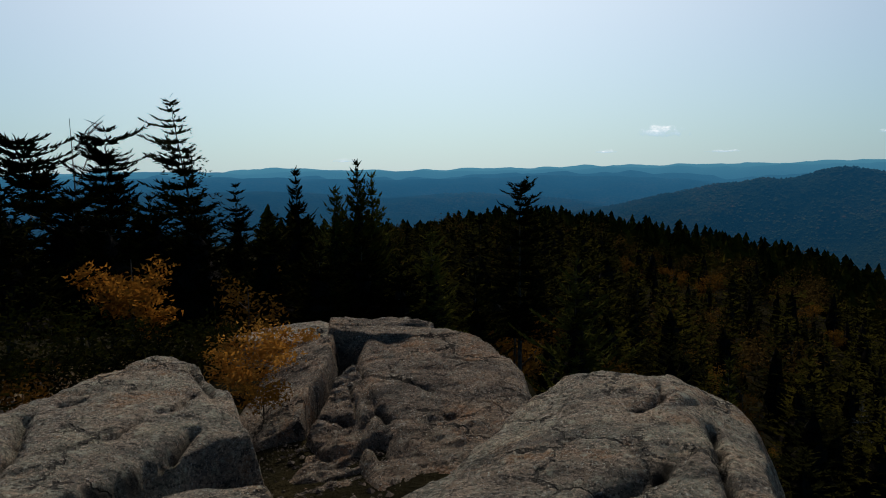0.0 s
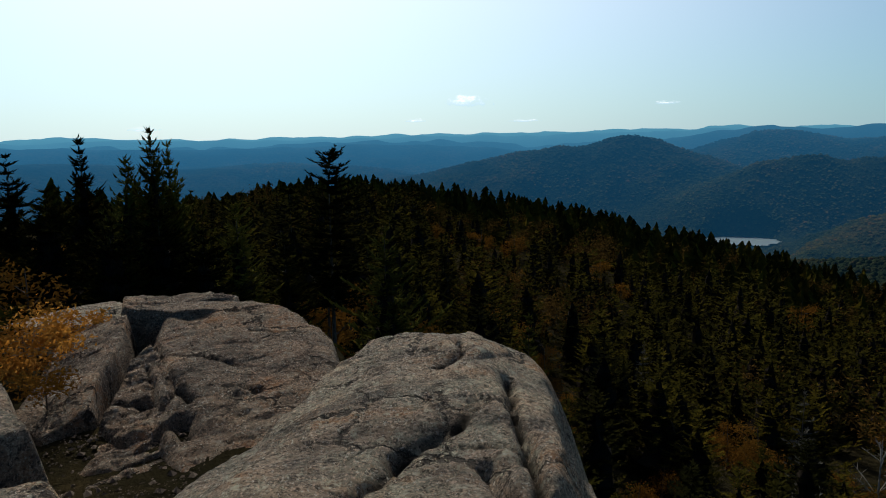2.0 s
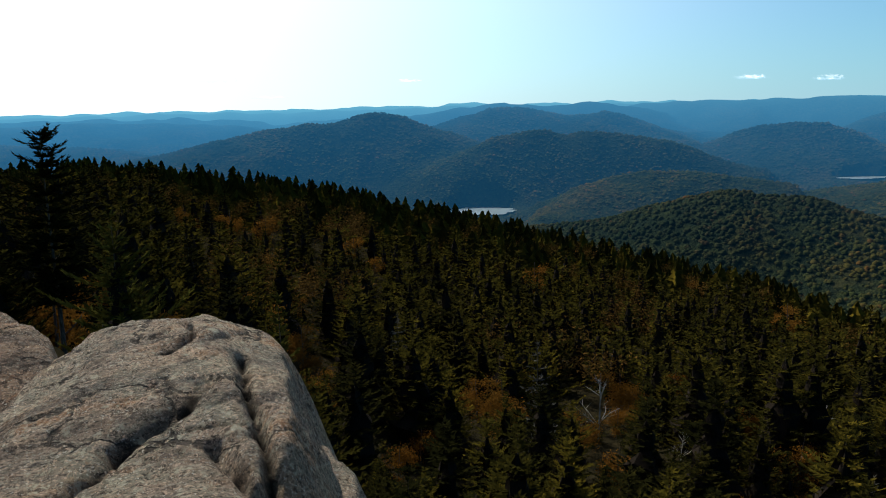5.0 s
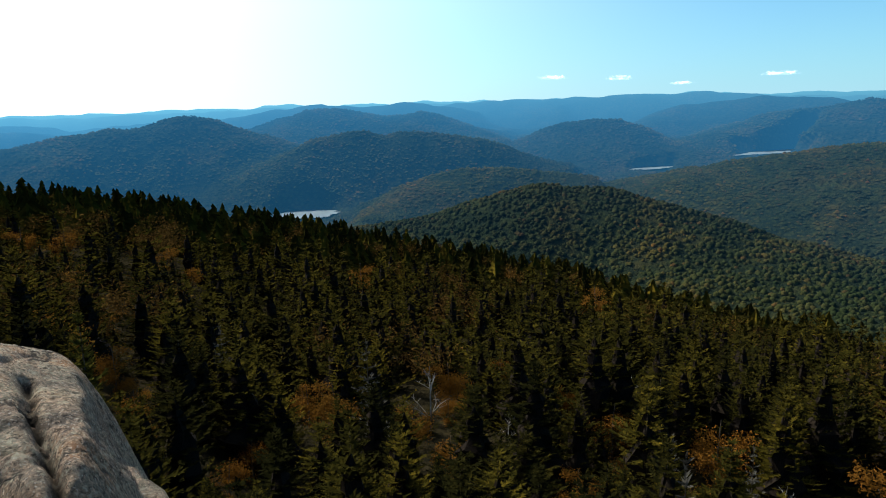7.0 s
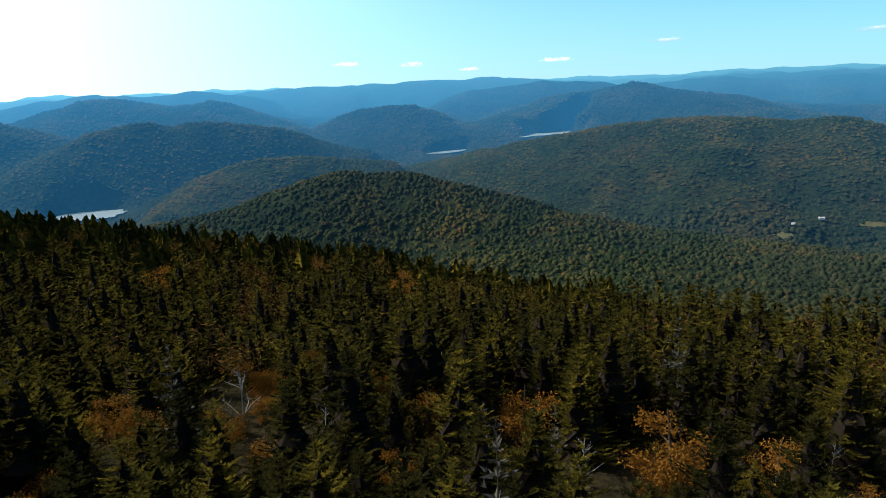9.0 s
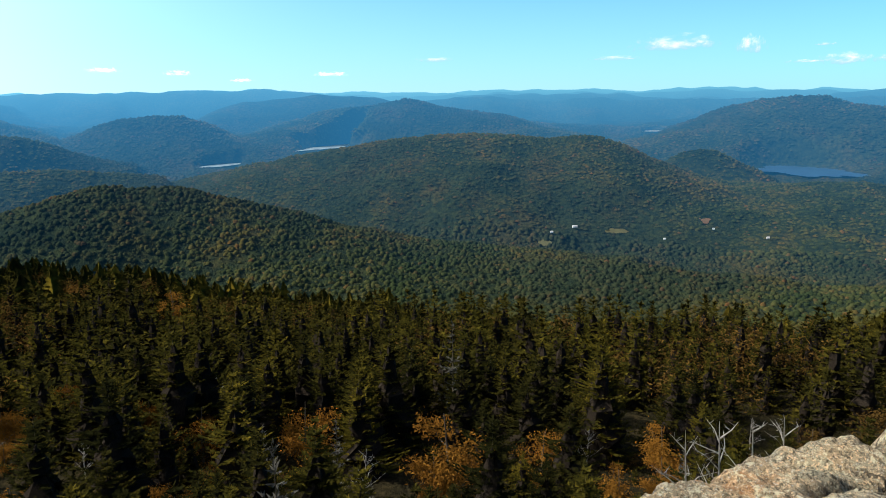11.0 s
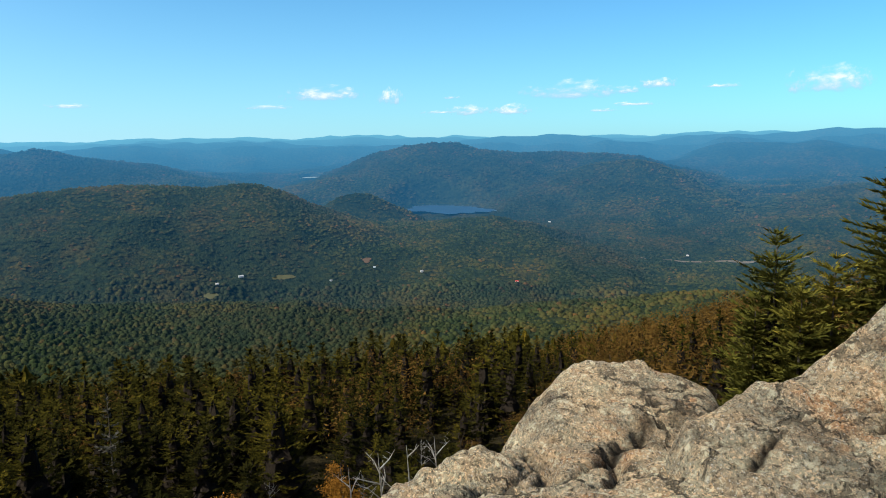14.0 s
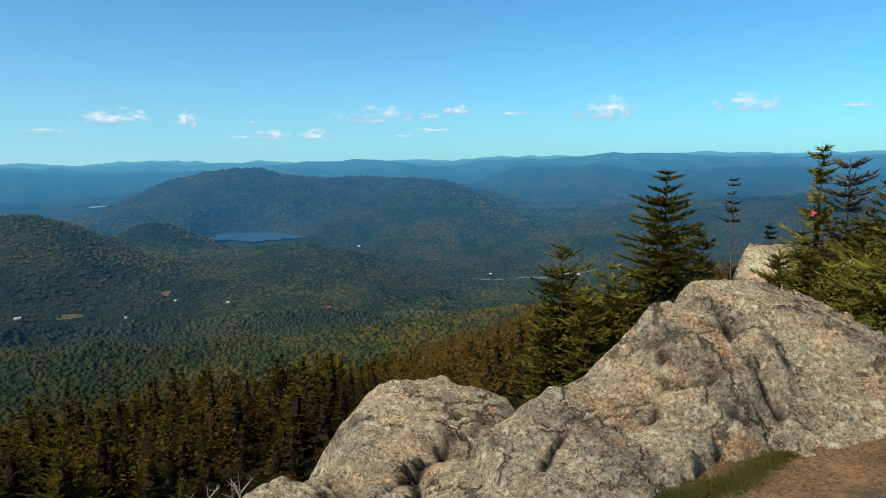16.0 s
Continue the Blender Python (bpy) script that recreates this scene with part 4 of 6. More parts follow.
def spruce_crown(rng, h, radius, whorls, per, spacing, twig, gaps=0.12, lean=(0, 0), one_side=None, low=0.02, power=0.85, up=0.25, wide=0.2, planes=1, lump=0.55, tufts=True, inner=0, core_width=0.7, lift=0.45, flat=1.2):
    """Branches in whorls, each a drooping feather of short needle twigs with an upturned end. Returns vertices and triangles."""
    g = np.random.RandomState(rng.randrange(10 ** 6))
    start, way, size = [], [], []
    ph = g.rand(3) * 6.283
    for w in range(whorls):
        u = (w + g.rand()) / whorls
        r0 = radius * ((1 - u) ** power + 0.03)
        turn = g.rand() * 6.283
        n = max(3, int(per * (1 - 0.35 * u) + 0.5))
        for k in range(n):
            if g.rand() < gaps:
                continue
            th = turn + 6.283 * k / n + g.uniform(-0.4, 0.4)
            r = r0 * g.uniform(0.5, 1.15) * (1 + lump * (0.6 * math.sin(2 * th + ph[0] + 6 * u) + 0.5 * math.sin(3 * th + ph[1] - 17 * u)))
            if one_side is not None:
                r *= 0.45 + 0.75 * max(0, math.cos(th - one_side))
            d = np.array([math.cos(th), math.sin(th), 0])
            side = np.array([-d[1], d[0], 0])
            droop = g.uniform(-0.4, 0.08) + lift * u * u
            rise = up - 0.4 * droop
            m = max(2, int(r / spacing + 0.5))
            f = np.clip((np.arange(m) + 0.35 + 0.5 * g.rand(m)) / m, 0.1, 1)
            v = low + (1 - low) * u
            base = np.array([lean[0] * v, lean[1] * v, h * v])
            p = base + d * (r * f)[:, None]
            p[:, 2] += r * (droop * f + rise * f ** 2.5)
            tang = d + np.array([0, 0, 1]) * (droop + 2.5 * rise * f ** 1.5)[:, None]
            for sg in ((-1, 1, 0) if tufts else (-1, 1)):
                a = tang * g.uniform(0.5, 1.0, (m, 1)) + side * (sg * 0.85 + g.normal(0, 0.2, (m, 1)))
                a[:, 2] += g.normal(0.06, 0.22, m) + (0.0 if sg else 0.35)
                start.append(p), way.append(a)
                size.append(twig * (1.25 - 0.6 * f) * g.uniform(0.65, 1.35, m) * (0.55 + 0.45 * min(1, r / (0.5 * radius))))
            tip = p[-1:] + 0
            start.append(tip), way.append(tang[-1:]), size.append(np.array([twig * 0.8]))
    k = 10  # leader
    u = np.linspace(0.9, 1.0, k)
    th = g.rand(k) * 6.283
    start.append(np.stack([lean[0] * u, lean[1] * u, h * u], 1))
    way.append(np.stack([np.cos(th), np.sin(th), 0.8 + 0 * u], 1) * (1 - 0.6 * np.linspace(0, 1, k)[:, None]) + np.array([0, 0, 0.3]))
    size.append(np.full(k, twig * 0.7))
    p, a, ln = np.concatenate(start), np.concatenate(way), np.concatenate(size)
    a /= np.linalg.norm(a, axis=1)[:, None] + 1e-9
    across = np.cross([0, 0, 1.0], a)
    across /= np.linalg.norm(across, axis=1)[:, None] + 1e-6
    other = np.cross(a, across)
    roll = g.uniform(-flat, flat, len(p))
    vs, fs = [], []
    for q in range(planes):
        c, s = np.cos(roll + 1.57 * q)[:, None], np.sin(roll + 1.57 * q)[:, None]
        al = a * ln[:, None]
        b = (across * c + other * s) * (wide * ln)[:, None]
        vs.append(np.stack([p + 0.08 * al + b, p + al, p - 0.12 * al - b], 1).reshape(-1, 3))
        fs.append(np.arange(3 * len(p)).reshape(-1, 3) + 3 * len(p) * q)
    if inner:
        # crowded inner twigs that close the crown
        u = 1 - np.sqrt(g.rand(inner) * 0.97 + 0.003)
        r = radius * core_width * np.sqrt(g.rand(inner)) * (1 - u) ** power
        th = g.rand(inner) * 6.283
        v = low + (1 - low) * u
        c = np.stack([lean[0] * v + np.cos(th) * r, lean[1] * v + np.sin(th) * r, h * v], 1)
        a = np.stack([np.cos(th), np.sin(th), g.normal(-0.05, 0.3, inner)], 1) + g.normal(0, 0.35, (inner, 3))
        a *= (twig * 0.8 * (0.4 + 0.6 * (1 - u)) / (np.linalg.norm(a, axis=1) + 1e-6))[:, None]
        b = np.cross(a, g.normal(0, 1, (inner, 3)))
        b *= (0.2 * np.linalg.norm(a, axis=1) / (np.linalg.norm(b, axis=1) + 1e-6))[:, None]
        k = sum(len(v) for v in vs)
        vs.append(np.stack([c - 0.4 * a + b, c + 0.6 * a, c - 0.5 * a - b], 1).reshape(-1, 3))
        fs.append(np.arange(3 * inner).reshape(-1, 3) + k)
    return np.concatenate(vs), np.concatenate(fs)


def shade_cone(rng, h, radius, power=0.85, lean=(0, 0), low=0.02, width=0.6, rings=8, sides=8):
    """The dead twigs and the shade inside a spruce, put in as a near-black ragged closed cone. Vertices and quads."""
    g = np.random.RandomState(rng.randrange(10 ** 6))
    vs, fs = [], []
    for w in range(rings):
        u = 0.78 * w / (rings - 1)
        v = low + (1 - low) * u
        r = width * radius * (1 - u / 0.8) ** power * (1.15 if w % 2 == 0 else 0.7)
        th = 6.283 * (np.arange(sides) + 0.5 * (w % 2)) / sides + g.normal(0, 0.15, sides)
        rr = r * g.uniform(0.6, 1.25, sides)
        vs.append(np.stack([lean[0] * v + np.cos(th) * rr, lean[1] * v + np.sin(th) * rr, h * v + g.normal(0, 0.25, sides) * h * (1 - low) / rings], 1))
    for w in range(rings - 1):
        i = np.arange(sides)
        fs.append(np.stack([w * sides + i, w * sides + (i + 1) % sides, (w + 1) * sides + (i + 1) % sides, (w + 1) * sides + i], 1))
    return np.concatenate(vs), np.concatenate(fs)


def trunk_mesh(rng, h, r, lean=(0, 0), mat=None, stubs=0, stub_len=0.3):
    vs, fs = [], []
    path = [(lean[0] * u, lean[1] * u, h * u - 0.3 * (u == 0)) for u in (0, 0.2, 0.4, 0.6, 0.8, 1.0)]
    tube(vs, fs, path, [r * (1 - 0.93 * u) for u in (0, 0.2, 0.4, 0.6, 0.8, 1.0)])
    for _ in range(stubs):
        u = rng.uniform(0.1, 0.95)
        th = rng.random() * 6.28
        ln = stub_len * (1.1 - u) * rng.uniform(0.5, 1.3)
        p = Vector((lean[0] * u, lean[1] * u, h * u))
        d = Vector((math.cos(th), math.sin(th), rng.uniform(-0.1, 0.45)))
        tube(vs, fs, [p, p + d * ln * 0.5, p + d * ln + Vector((0, 0, 0.1 * ln))], [r * 0.22, r * 0.14, r * 0.03], 4)
    return quads("trunk", vs, fs, mat or BARK, True)


def conifer(rng, h, radius, needles, label, detail, lean=(0, 0), name="spruce", group="", stubs=6, bole=1.0, shade_width=0.5, **kw):
    """detail: metres between whorls, branches in a whorl, metres between twigs, length of a twig."""
    gap, per, spacing, twig = detail
    root = tagged(new(name), label, "tree", group)
    vs, fs = spruce_crown(rng, h, radius, max(5, int(h * (1 - kw.get("low", 0)) / gap)), per, spacing, twig, lean=lean, **kw)
    part("crown", mesh_from("crown", vs, fs, [needles]), None, root)
    # a near-black cone added for the shade inside the crown
    if shade_width:
        vs, fs = shade_cone(rng, h, radius, kw.get("power", 0.85), lean, kw.get("low", 0.02), shade_width)
        part("inner_crown", mesh_from("inner_crown", vs, fs, [SHADE_CORE]), None, root, "near-black cone for dead twigs and shade inside the crown")
    part("trunk", trunk_mesh(rng, h * 0.97, (0.010 * h + 0.008) * bole, lean, stubs=stubs, stub_len=radius * 0.7), None, root)
    return root


def leafy(rng, h, radius, leaves, mat, label, leaf=0.07, limbs=7, name="birch", category="tree", group="", low=0.3, flat=0.8):
    root = tagged(new(name), label, category, group)
    vs, fs, tips = [], [], []
    tube(vs, fs, [(0, 0, -0.3), (0.03 * h, 0.02 * h, 0.45 * h), (0.02 * h, 0.05 * h, 0.85 * h)], [0.018 * h, 0.012 * h, 0.004 * h], 5)
    for k in range(limbs):
        u = rng.uniform(0.15, 0.75)
        th = 6.283 * k / limbs + rng.uniform(-0.4, 0.4)
        d = Vector((math.cos(th), math.sin(th), rng.uniform(0.5, 1.2)))
        p = Vector((0.03 * h * u, 0.03 * h * u, h * u * 0.8))
        e = p + d * radius * rng.uniform(0.55, 0.95)
        e.z = min(e.z, h)
        m = (p + e) / 2 + Vector((0, 0, -0.04 * h))
        bv, bf = [], []
        tube(bv, bf, [p, m, e], [0.008 * h, 0.005 * h, 0.0015 * h], 4)
        part("limb", quads("limb", bv, bf, BARK, True), None, root)
        tips += [m, e, (m + e) / 2]
    part("trunk", quads("trunk", vs, fs, BARK, True), None, root)
    lv, lf = [], []
    clumps = [t + Vector((rng.gauss(0, 0.16), rng.gauss(0, 0.16), rng.gauss(0, 0.14))) * radius for t in tips for _ in range(2)]
    for _ in range(leaves):
        c = rng.choice(clumps)
        p = c + Vector((rng.gauss(0, 0.17) * radius, rng.gauss(0, 0.17) * radius, rng.gauss(0, 0.13) * radius * flat))
        a = Vector((rng.gauss(0, 1), rng.gauss(0, 1), rng.gauss(0, 0.6))).normalized() * leaf * rng.uniform(0.6, 1.3)
        b = a.orthogonal().normalized() * leaf * 0.45
        i = len(lv)
        lv += [p - a * 0.7 + b * 0.6, p + a * 0.9, p - a * 0.5 - b]
        lf.append((i, i + 1, i + 2))
    part("crown", quads("crown", lv, lf, mat), None, root)
    return root


def snag(rng, h, limbs, label, name="dead_tree", group="", thick=1.0):
    root = tagged(new(name), label, "dead tree", group)
    vs, fs = [], []
    tube(vs, fs, [(0, 0, -0.3), (0.03 * h, 0, 0.4 * h), (0.0, 0.04 * h, h)], [0.016 * h * thick, 0.011 * h * thick, 0.002 * h * thick], 5)
    part("trunk", quads("trunk", vs, fs, DEADWOOD, True), None, root)
    for k in range(limbs):
        u = rng.uniform(0.2, 0.9)
        th = rng.random() * 6.283
        d = Vector((math.cos(th), math.sin(th), rng.uniform(0.4, 1.3))).normalized()
        ln = h * 0.42 * (1.05 - u) + 0.1 * h
        p = Vector((0.03 * h * u, 0.03 * h * u, h * u))
        vs, fs = [], []
        kink = Vector((rng.uniform(-0.1, 0.1), rng.uniform(-0.1, 0.1), 0.06)) * ln
        tube(vs, fs, [p, p + d * ln * 0.5 + kink, p + d * ln], [0.007 * h * thick, 0.0045 * h * thick, 0.001 * h * thick], 4)
        for _ in range(3):
            q = p + d * ln * rng.uniform(0.35, 0.85)
            e = Vector((rng.uniform(-1, 1), rng.uniform(-1, 1), rng.uniform(0.1, 1))).normalized() * ln * 0.3
            tube(vs, fs, [q, q + e * 0.55, q + e], [0.003 * h, 0.002 * h, 0.0008 * h], 3)
        part("branch", quads("branch", vs, fs, DEADWOOD, True), None, root)
    return root


def stand(ob, az, d, turn=0.0, scale=1.0, sink=0.0):
    x, y = bearing(az, d)
    ob.location = (x, y, height(x, y) - sink)
    ob.rotation_euler = (0, 0, turn)
    ob.scale = (scale,) * 3
    return ob


rng = random.Random(4)


def top_at(az, d, el):
    """Height that a tree at that place needs, to reach el degrees above the eye's level."""
    x, y = bearing(az, d)
    return EYE + d * math.tan(radians(el)) - height(x, y)


NEAR = (0.11, 9, 0.045, 0.14)
CLOSE = (0.085, 10, 0.030, 0.115)


def leaning(az0, az1, d):
    """Lean of a tree whose foot is at az0 and whose tip is at az1."""
    a, b = bearing(az0, d), bearing(az1, d)
    return b[0] - a[0], b[1] - a[1]


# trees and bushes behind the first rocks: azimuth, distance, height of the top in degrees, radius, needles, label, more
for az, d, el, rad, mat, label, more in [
    (17.2, 13.0, 5.5, 1.3, NEEDLES, "tall wind-battered dark spruce leaning over, with ragged tiers", dict(shade_width=0, gaps=0.15, one_side=3.0, power=0.7, low=0.35, lump=0.7, lift=0.15, lean=leaning(17.2, 20.2, 13.0))),
    (24.7, 13.5, 3.1, 0.95, NEEDLES, "dense dark spruce with a blunt broken top", dict(shade_width=0, gaps=0.1, power=0.4, low=0.35, lump=0.9, lift=0.3)),
    (25.6, 13.2, 2.5, 0.6, NEEDLES, "dark flagged spruce limb leaning with the wind", dict(shade_width=0, gaps=0.05, power=0.2, low=0.7, lump=0.8, lean=leaning(25.6, 30.2, 13.2))),
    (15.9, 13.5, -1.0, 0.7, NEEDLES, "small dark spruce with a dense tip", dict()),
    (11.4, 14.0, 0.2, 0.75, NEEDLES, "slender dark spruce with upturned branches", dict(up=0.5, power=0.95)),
    (8.5, 12.5, -1.3, 0.8, NEEDLES_PAINTED_LIT, "young spruce with open upturned branches", dict(up=0.7, gaps=0.3)),
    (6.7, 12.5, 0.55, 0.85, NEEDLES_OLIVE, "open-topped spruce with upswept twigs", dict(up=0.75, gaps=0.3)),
    (5.6, 13.0, -0.3, 0.7, NEEDLES_PAINTED_LIT, "narrow spruce with upswept twigs", dict(up=0.75, gaps=0.3)),
    (-6.0, 16.5, -1.2, 1.0, NEEDLES, "flat-topped spruce with a bare lower trunk", dict(shade_width=0, low=0.45, gaps=0.3, power=0.3, lump=0.7)),
    (-10.4, 10.2, -7.3, 1.0, NEEDLES_PAINTED_LIT, "small olive spruce behind the slab", dict(up=0.4)),
    (-21.8, 12.0, -14.2, 0.5, NEEDLES_PAINTED_LIT, "little olive spruce below the brink", dict(up=0.4)),
    (1.0, 12.5, -5.0, 1.0, NEEDLES_PAINTED_LIT, "olive spruce sapling among dark trees", dict(up=0.4)),
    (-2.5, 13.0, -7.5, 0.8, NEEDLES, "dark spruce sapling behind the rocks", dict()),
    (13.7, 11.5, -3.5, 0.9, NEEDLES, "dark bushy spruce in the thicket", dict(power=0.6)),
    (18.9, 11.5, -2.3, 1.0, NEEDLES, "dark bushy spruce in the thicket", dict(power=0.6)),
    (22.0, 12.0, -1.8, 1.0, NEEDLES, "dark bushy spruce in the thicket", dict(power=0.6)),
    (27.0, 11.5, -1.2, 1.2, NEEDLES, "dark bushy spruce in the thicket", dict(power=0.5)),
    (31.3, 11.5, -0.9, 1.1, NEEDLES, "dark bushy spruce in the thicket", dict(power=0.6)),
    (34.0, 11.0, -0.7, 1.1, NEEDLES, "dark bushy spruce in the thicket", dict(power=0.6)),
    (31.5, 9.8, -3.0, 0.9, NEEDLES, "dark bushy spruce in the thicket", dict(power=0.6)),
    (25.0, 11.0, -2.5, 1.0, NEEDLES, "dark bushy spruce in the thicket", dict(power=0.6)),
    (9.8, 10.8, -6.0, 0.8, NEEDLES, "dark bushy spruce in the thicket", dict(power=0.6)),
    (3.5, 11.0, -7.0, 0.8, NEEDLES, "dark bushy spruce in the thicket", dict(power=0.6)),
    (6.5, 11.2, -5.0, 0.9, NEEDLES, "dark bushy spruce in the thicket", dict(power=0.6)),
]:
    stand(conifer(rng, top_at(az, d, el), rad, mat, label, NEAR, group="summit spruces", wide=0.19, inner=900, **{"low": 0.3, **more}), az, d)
stand(snag(random.Random(31), top_at(27.2, 13.4, 3.9), 9, "bare dead spruce top with thin upswept twigs", thick=0.5), 27.2, 13.4)

for az, d, el, rad, n, mat, leaf, label, name in [
    (23.8, 9.6, -4.9, 0.52, 2600, GOLD, 0.048, "small birch with golden-brown autumn leaves", "birch"),
    (15.5, 9.4, -7.8, 0.55, 500, AUTUMN, 0.05, "thin birch with sparse golden leaves", "birch"),
    (15.8, 6.7, -12.9, 0.38, 2200, GOLD, 0.03, "low golden autumn shrub between the rocks", "shrub"),
    (12.6, 7.3, -12.4, 0.28, 1100, GOLD, 0.03, "low golden autumn shrub beside the block", "shrub"),
    (14.6, 5.5, -15.5, 0.22, 450, AUTUMN, 0.025, "small rusty shrub in the gap", "shrub"),
    (31.0, 6.4, -15.0, 0.35, 600, AUTUMN, 0.03, "low rusty shrub on the slab's edge", "shrub"),
    (25.5, 8.0, -12.0, 0.6, 900, NEEDLES_OLIVE, 0.04, "low olive bush behind the slab", "shrub"),
    (20.5, 7.8, -12.0, 0.55, 900, NEEDLES_OLIVE, 0.04, "low olive bush behind the slab", "shrub"),
    (32.5, 6.6, -13.2, 0.6, 900, NEEDLES_OLIVE, 0.04, "low olive bush behind the slab", "shrub"),
    (29.5, 6.9, -13.0, 0.55, 900, NEEDLES_OLIVE, 0.04, "low olive bush behind the slab", "shrub"),
    (26.5, 6.6, -13.6, 0.5, 800, NEEDLES, 0.04, "low dark bush behind the slab", "shrub"),
    (23.0, 6.9, -13.2, 0.5, 800, NEEDLES, 0.04, "low dark bush behind the slab", "shrub"),
    (18.6, 7.0, -12.6, 0.45, 800, NEEDLES_OLIVE, 0.04, "low olive bush behind the slab", "shrub"),
    (29.0, 8.6, -10.0, 0.7, 900, NEEDLES_OLIVE, 0.04, "low olive bush behind the slab", "shrub"),
]:
    stand(leafy(rng, max(top_at(az, d, el), 0.3), rad, n, mat, label, leaf, name=name, category="tree" if name == "birch" else "shrub", group="autumn bushes"), az, d)

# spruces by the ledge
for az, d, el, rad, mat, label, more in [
    (-140.35, 9.2, -1.95, 1.25, NEEDLES_PAINTED_LIT, "dense sunlit spruce behind the ledge", dict(power=0.72, planes=2, gaps=0.0, lump=0.3, up=0.15, inner=9000, core_width=0.92, low=0.28)),
    (-133.3, 9.0, -6.9, 1.0, NEEDLES_PAINTED_LIT, "slim spruce with an open thin tip", dict(power=0.62, gaps=0.1, lump=0.4, inner=6000, core_width=0.85, low=0.3)),
    (-132.2, 8.8, -11.4, 0.8, NEEDLES_PAINTED_LIT, "young olive spruce below the ledge", dict(power=0.6)),
    (-135.0, 8.7, -10.2, 0.85, NEEDLES_PAINTED_LIT, "bushy olive spruce below the ledge", dict(power=0.5, inner=4500, core_width=0.9)),
    (-136.8, 9.0, -8.6, 0.9, NEEDLES_PAINTED_LIT, "bushy olive spruce below the ledge", dict(power=0.5, inner=4500, core_width=0.9)),
    (-142.8, 9.4, -6.0, 0.55, NEEDLES_PAINTED_LIT, "bushy olive spruce beside a dead twig", dict(power=0.5, inner=4000)),
    (-144.5, 11.5, -2.3, 0.15, NEEDLES, "thin bare spruce pole with a tufted tip", dict(shade_width=0, inner=60, low=0.9, bole=0.6, gaps=0.35, power=0.3)),
    (-149.1, 10.0, -0.2, 0.38, NEEDLES_PAINTED_LIT, "open spruce with a crooked top", dict(gaps=0.25, power=0.4, low=0.3, lump=1.0, inner=1500, shade_width=0.15, lean=leaning(-149.1, -149.9, 10.0))),
    (-151.4, 10.6, -1.2, 0.5, GREYTWIG, "ragged spruce with grey dead twigs", dict(shade_width=0, inner=200, gaps=0.35, power=0.4, low=0.2, lump=0.7)),
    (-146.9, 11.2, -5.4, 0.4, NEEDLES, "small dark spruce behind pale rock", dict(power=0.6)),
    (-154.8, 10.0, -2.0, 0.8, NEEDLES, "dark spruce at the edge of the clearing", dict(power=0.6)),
    (-149.0, 8.9, -6.6, 0.55, NEEDLES_PAINTED_LIT, "low bushy spruce on the pale rock", dict(power=0.5)),
    (-150.6, 8.3, -8.0, 0.45, NEEDLES_PAINTED_LIT, "low bushy spruce on the pale rock", dict(power=0.5)),
    (-154.3, 6.9, -8.2, 0.75, NEEDLES_PAINTED_LIT, "low spreading yellow-green spruce bush", dict(power=0.45, inner=5000)),
    (-159.0, 8.0, -3.0, 0.8, NEEDLES_PAINTED_LIT, "bushy spruce at the clearing's edge", dict(power=0.5)),
    (-152.4, 9.0, -5.2, 0.75, NEEDLES_PAINTED_LIT, "bushy olive spruce beside the crooked spruce", dict(power=0.5, inner=4000, core_width=0.9)),
    (-155.2, 8.6, -3.2, 0.9, NEEDLES_PAINTED_LIT, "dense olive spruce at the clearing's edge", dict(power=0.55, inner=5000, core_width=0.9)),
    (-147.6, 9.3, -7.2, 0.6, NEEDLES_PAINTED_LIT, "low bushy spruce behind the pale rock", dict(power=0.5, inner=3000, core_width=0.9)),
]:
    stand(conifer(rng, max(top_at(az, d, el), 0.5), rad, mat, label, (*CLOSE[:3], min(CLOSE[3], 0.16 * rad + 0.03)), group="ledge spruces", wide=0.14, **({"shade_width": 0.45} if "shade_width" not in more else {}), **{"inner": 2200, "core_width": 0.8, **more}), az, d)
for az, d, el, tall in [(-106.5, 6.6, -23.0, 1.2), (-108.8, 6.4, -22.5, 1.1), (-104.0, 6.8, -24.0, 1.0), (-110.5, 6.9, -22.0, 0.9)]:
    ob = stand(snag(random.Random(int(-az * 10)), tall, 7, "bare bleached twigs standing below the ledge", name="dead_bush"), az, d)
    ob.location.z = EYE + d * math.tan(radians(el)) - tall


def ribbon():
    """A marker ribbon tied round a trunk: a band, a knot and two tails."""
    x, y = bearing(-149.55, 9.9)
    root = tagged(new("marker_ribbon"), "faded pink trail marker ribbon tied round a spruce", "ribbon")
    root.location, root.rotation_euler = (x, y, EYE + 9.9 * math.tan(radians(-4.6))), (0, 0, radians(-148.9))
    vs, fs = [], []
    tube(vs, fs, [(0, 0.02, -0.035), (0, 0.02, 0.035)], [0.036, 0.04], 10)
    part("band", quads("band", vs, fs, PINK, True), None, root)
    for k, s in enumerate((-1, 1)):
        vs = [(s * 0.012 * j + s * 0.02 * math.sin(j), -0.03 - 0.008 * (j % 2) + e, -0.045 * j) for j in range(5) for e in (-0.018, 0.018)]
        part("tail", quads("tail", [Vector(v) for v in vs], [(2 * j, 2 * j + 1, 2 * j + 3, 2 * j + 2) for j in range(4)], PINK), None, root)


PINK = plain("pink_ribbon", (0.36, 0.05, 0.10), 0.6, 30)
ribbon()


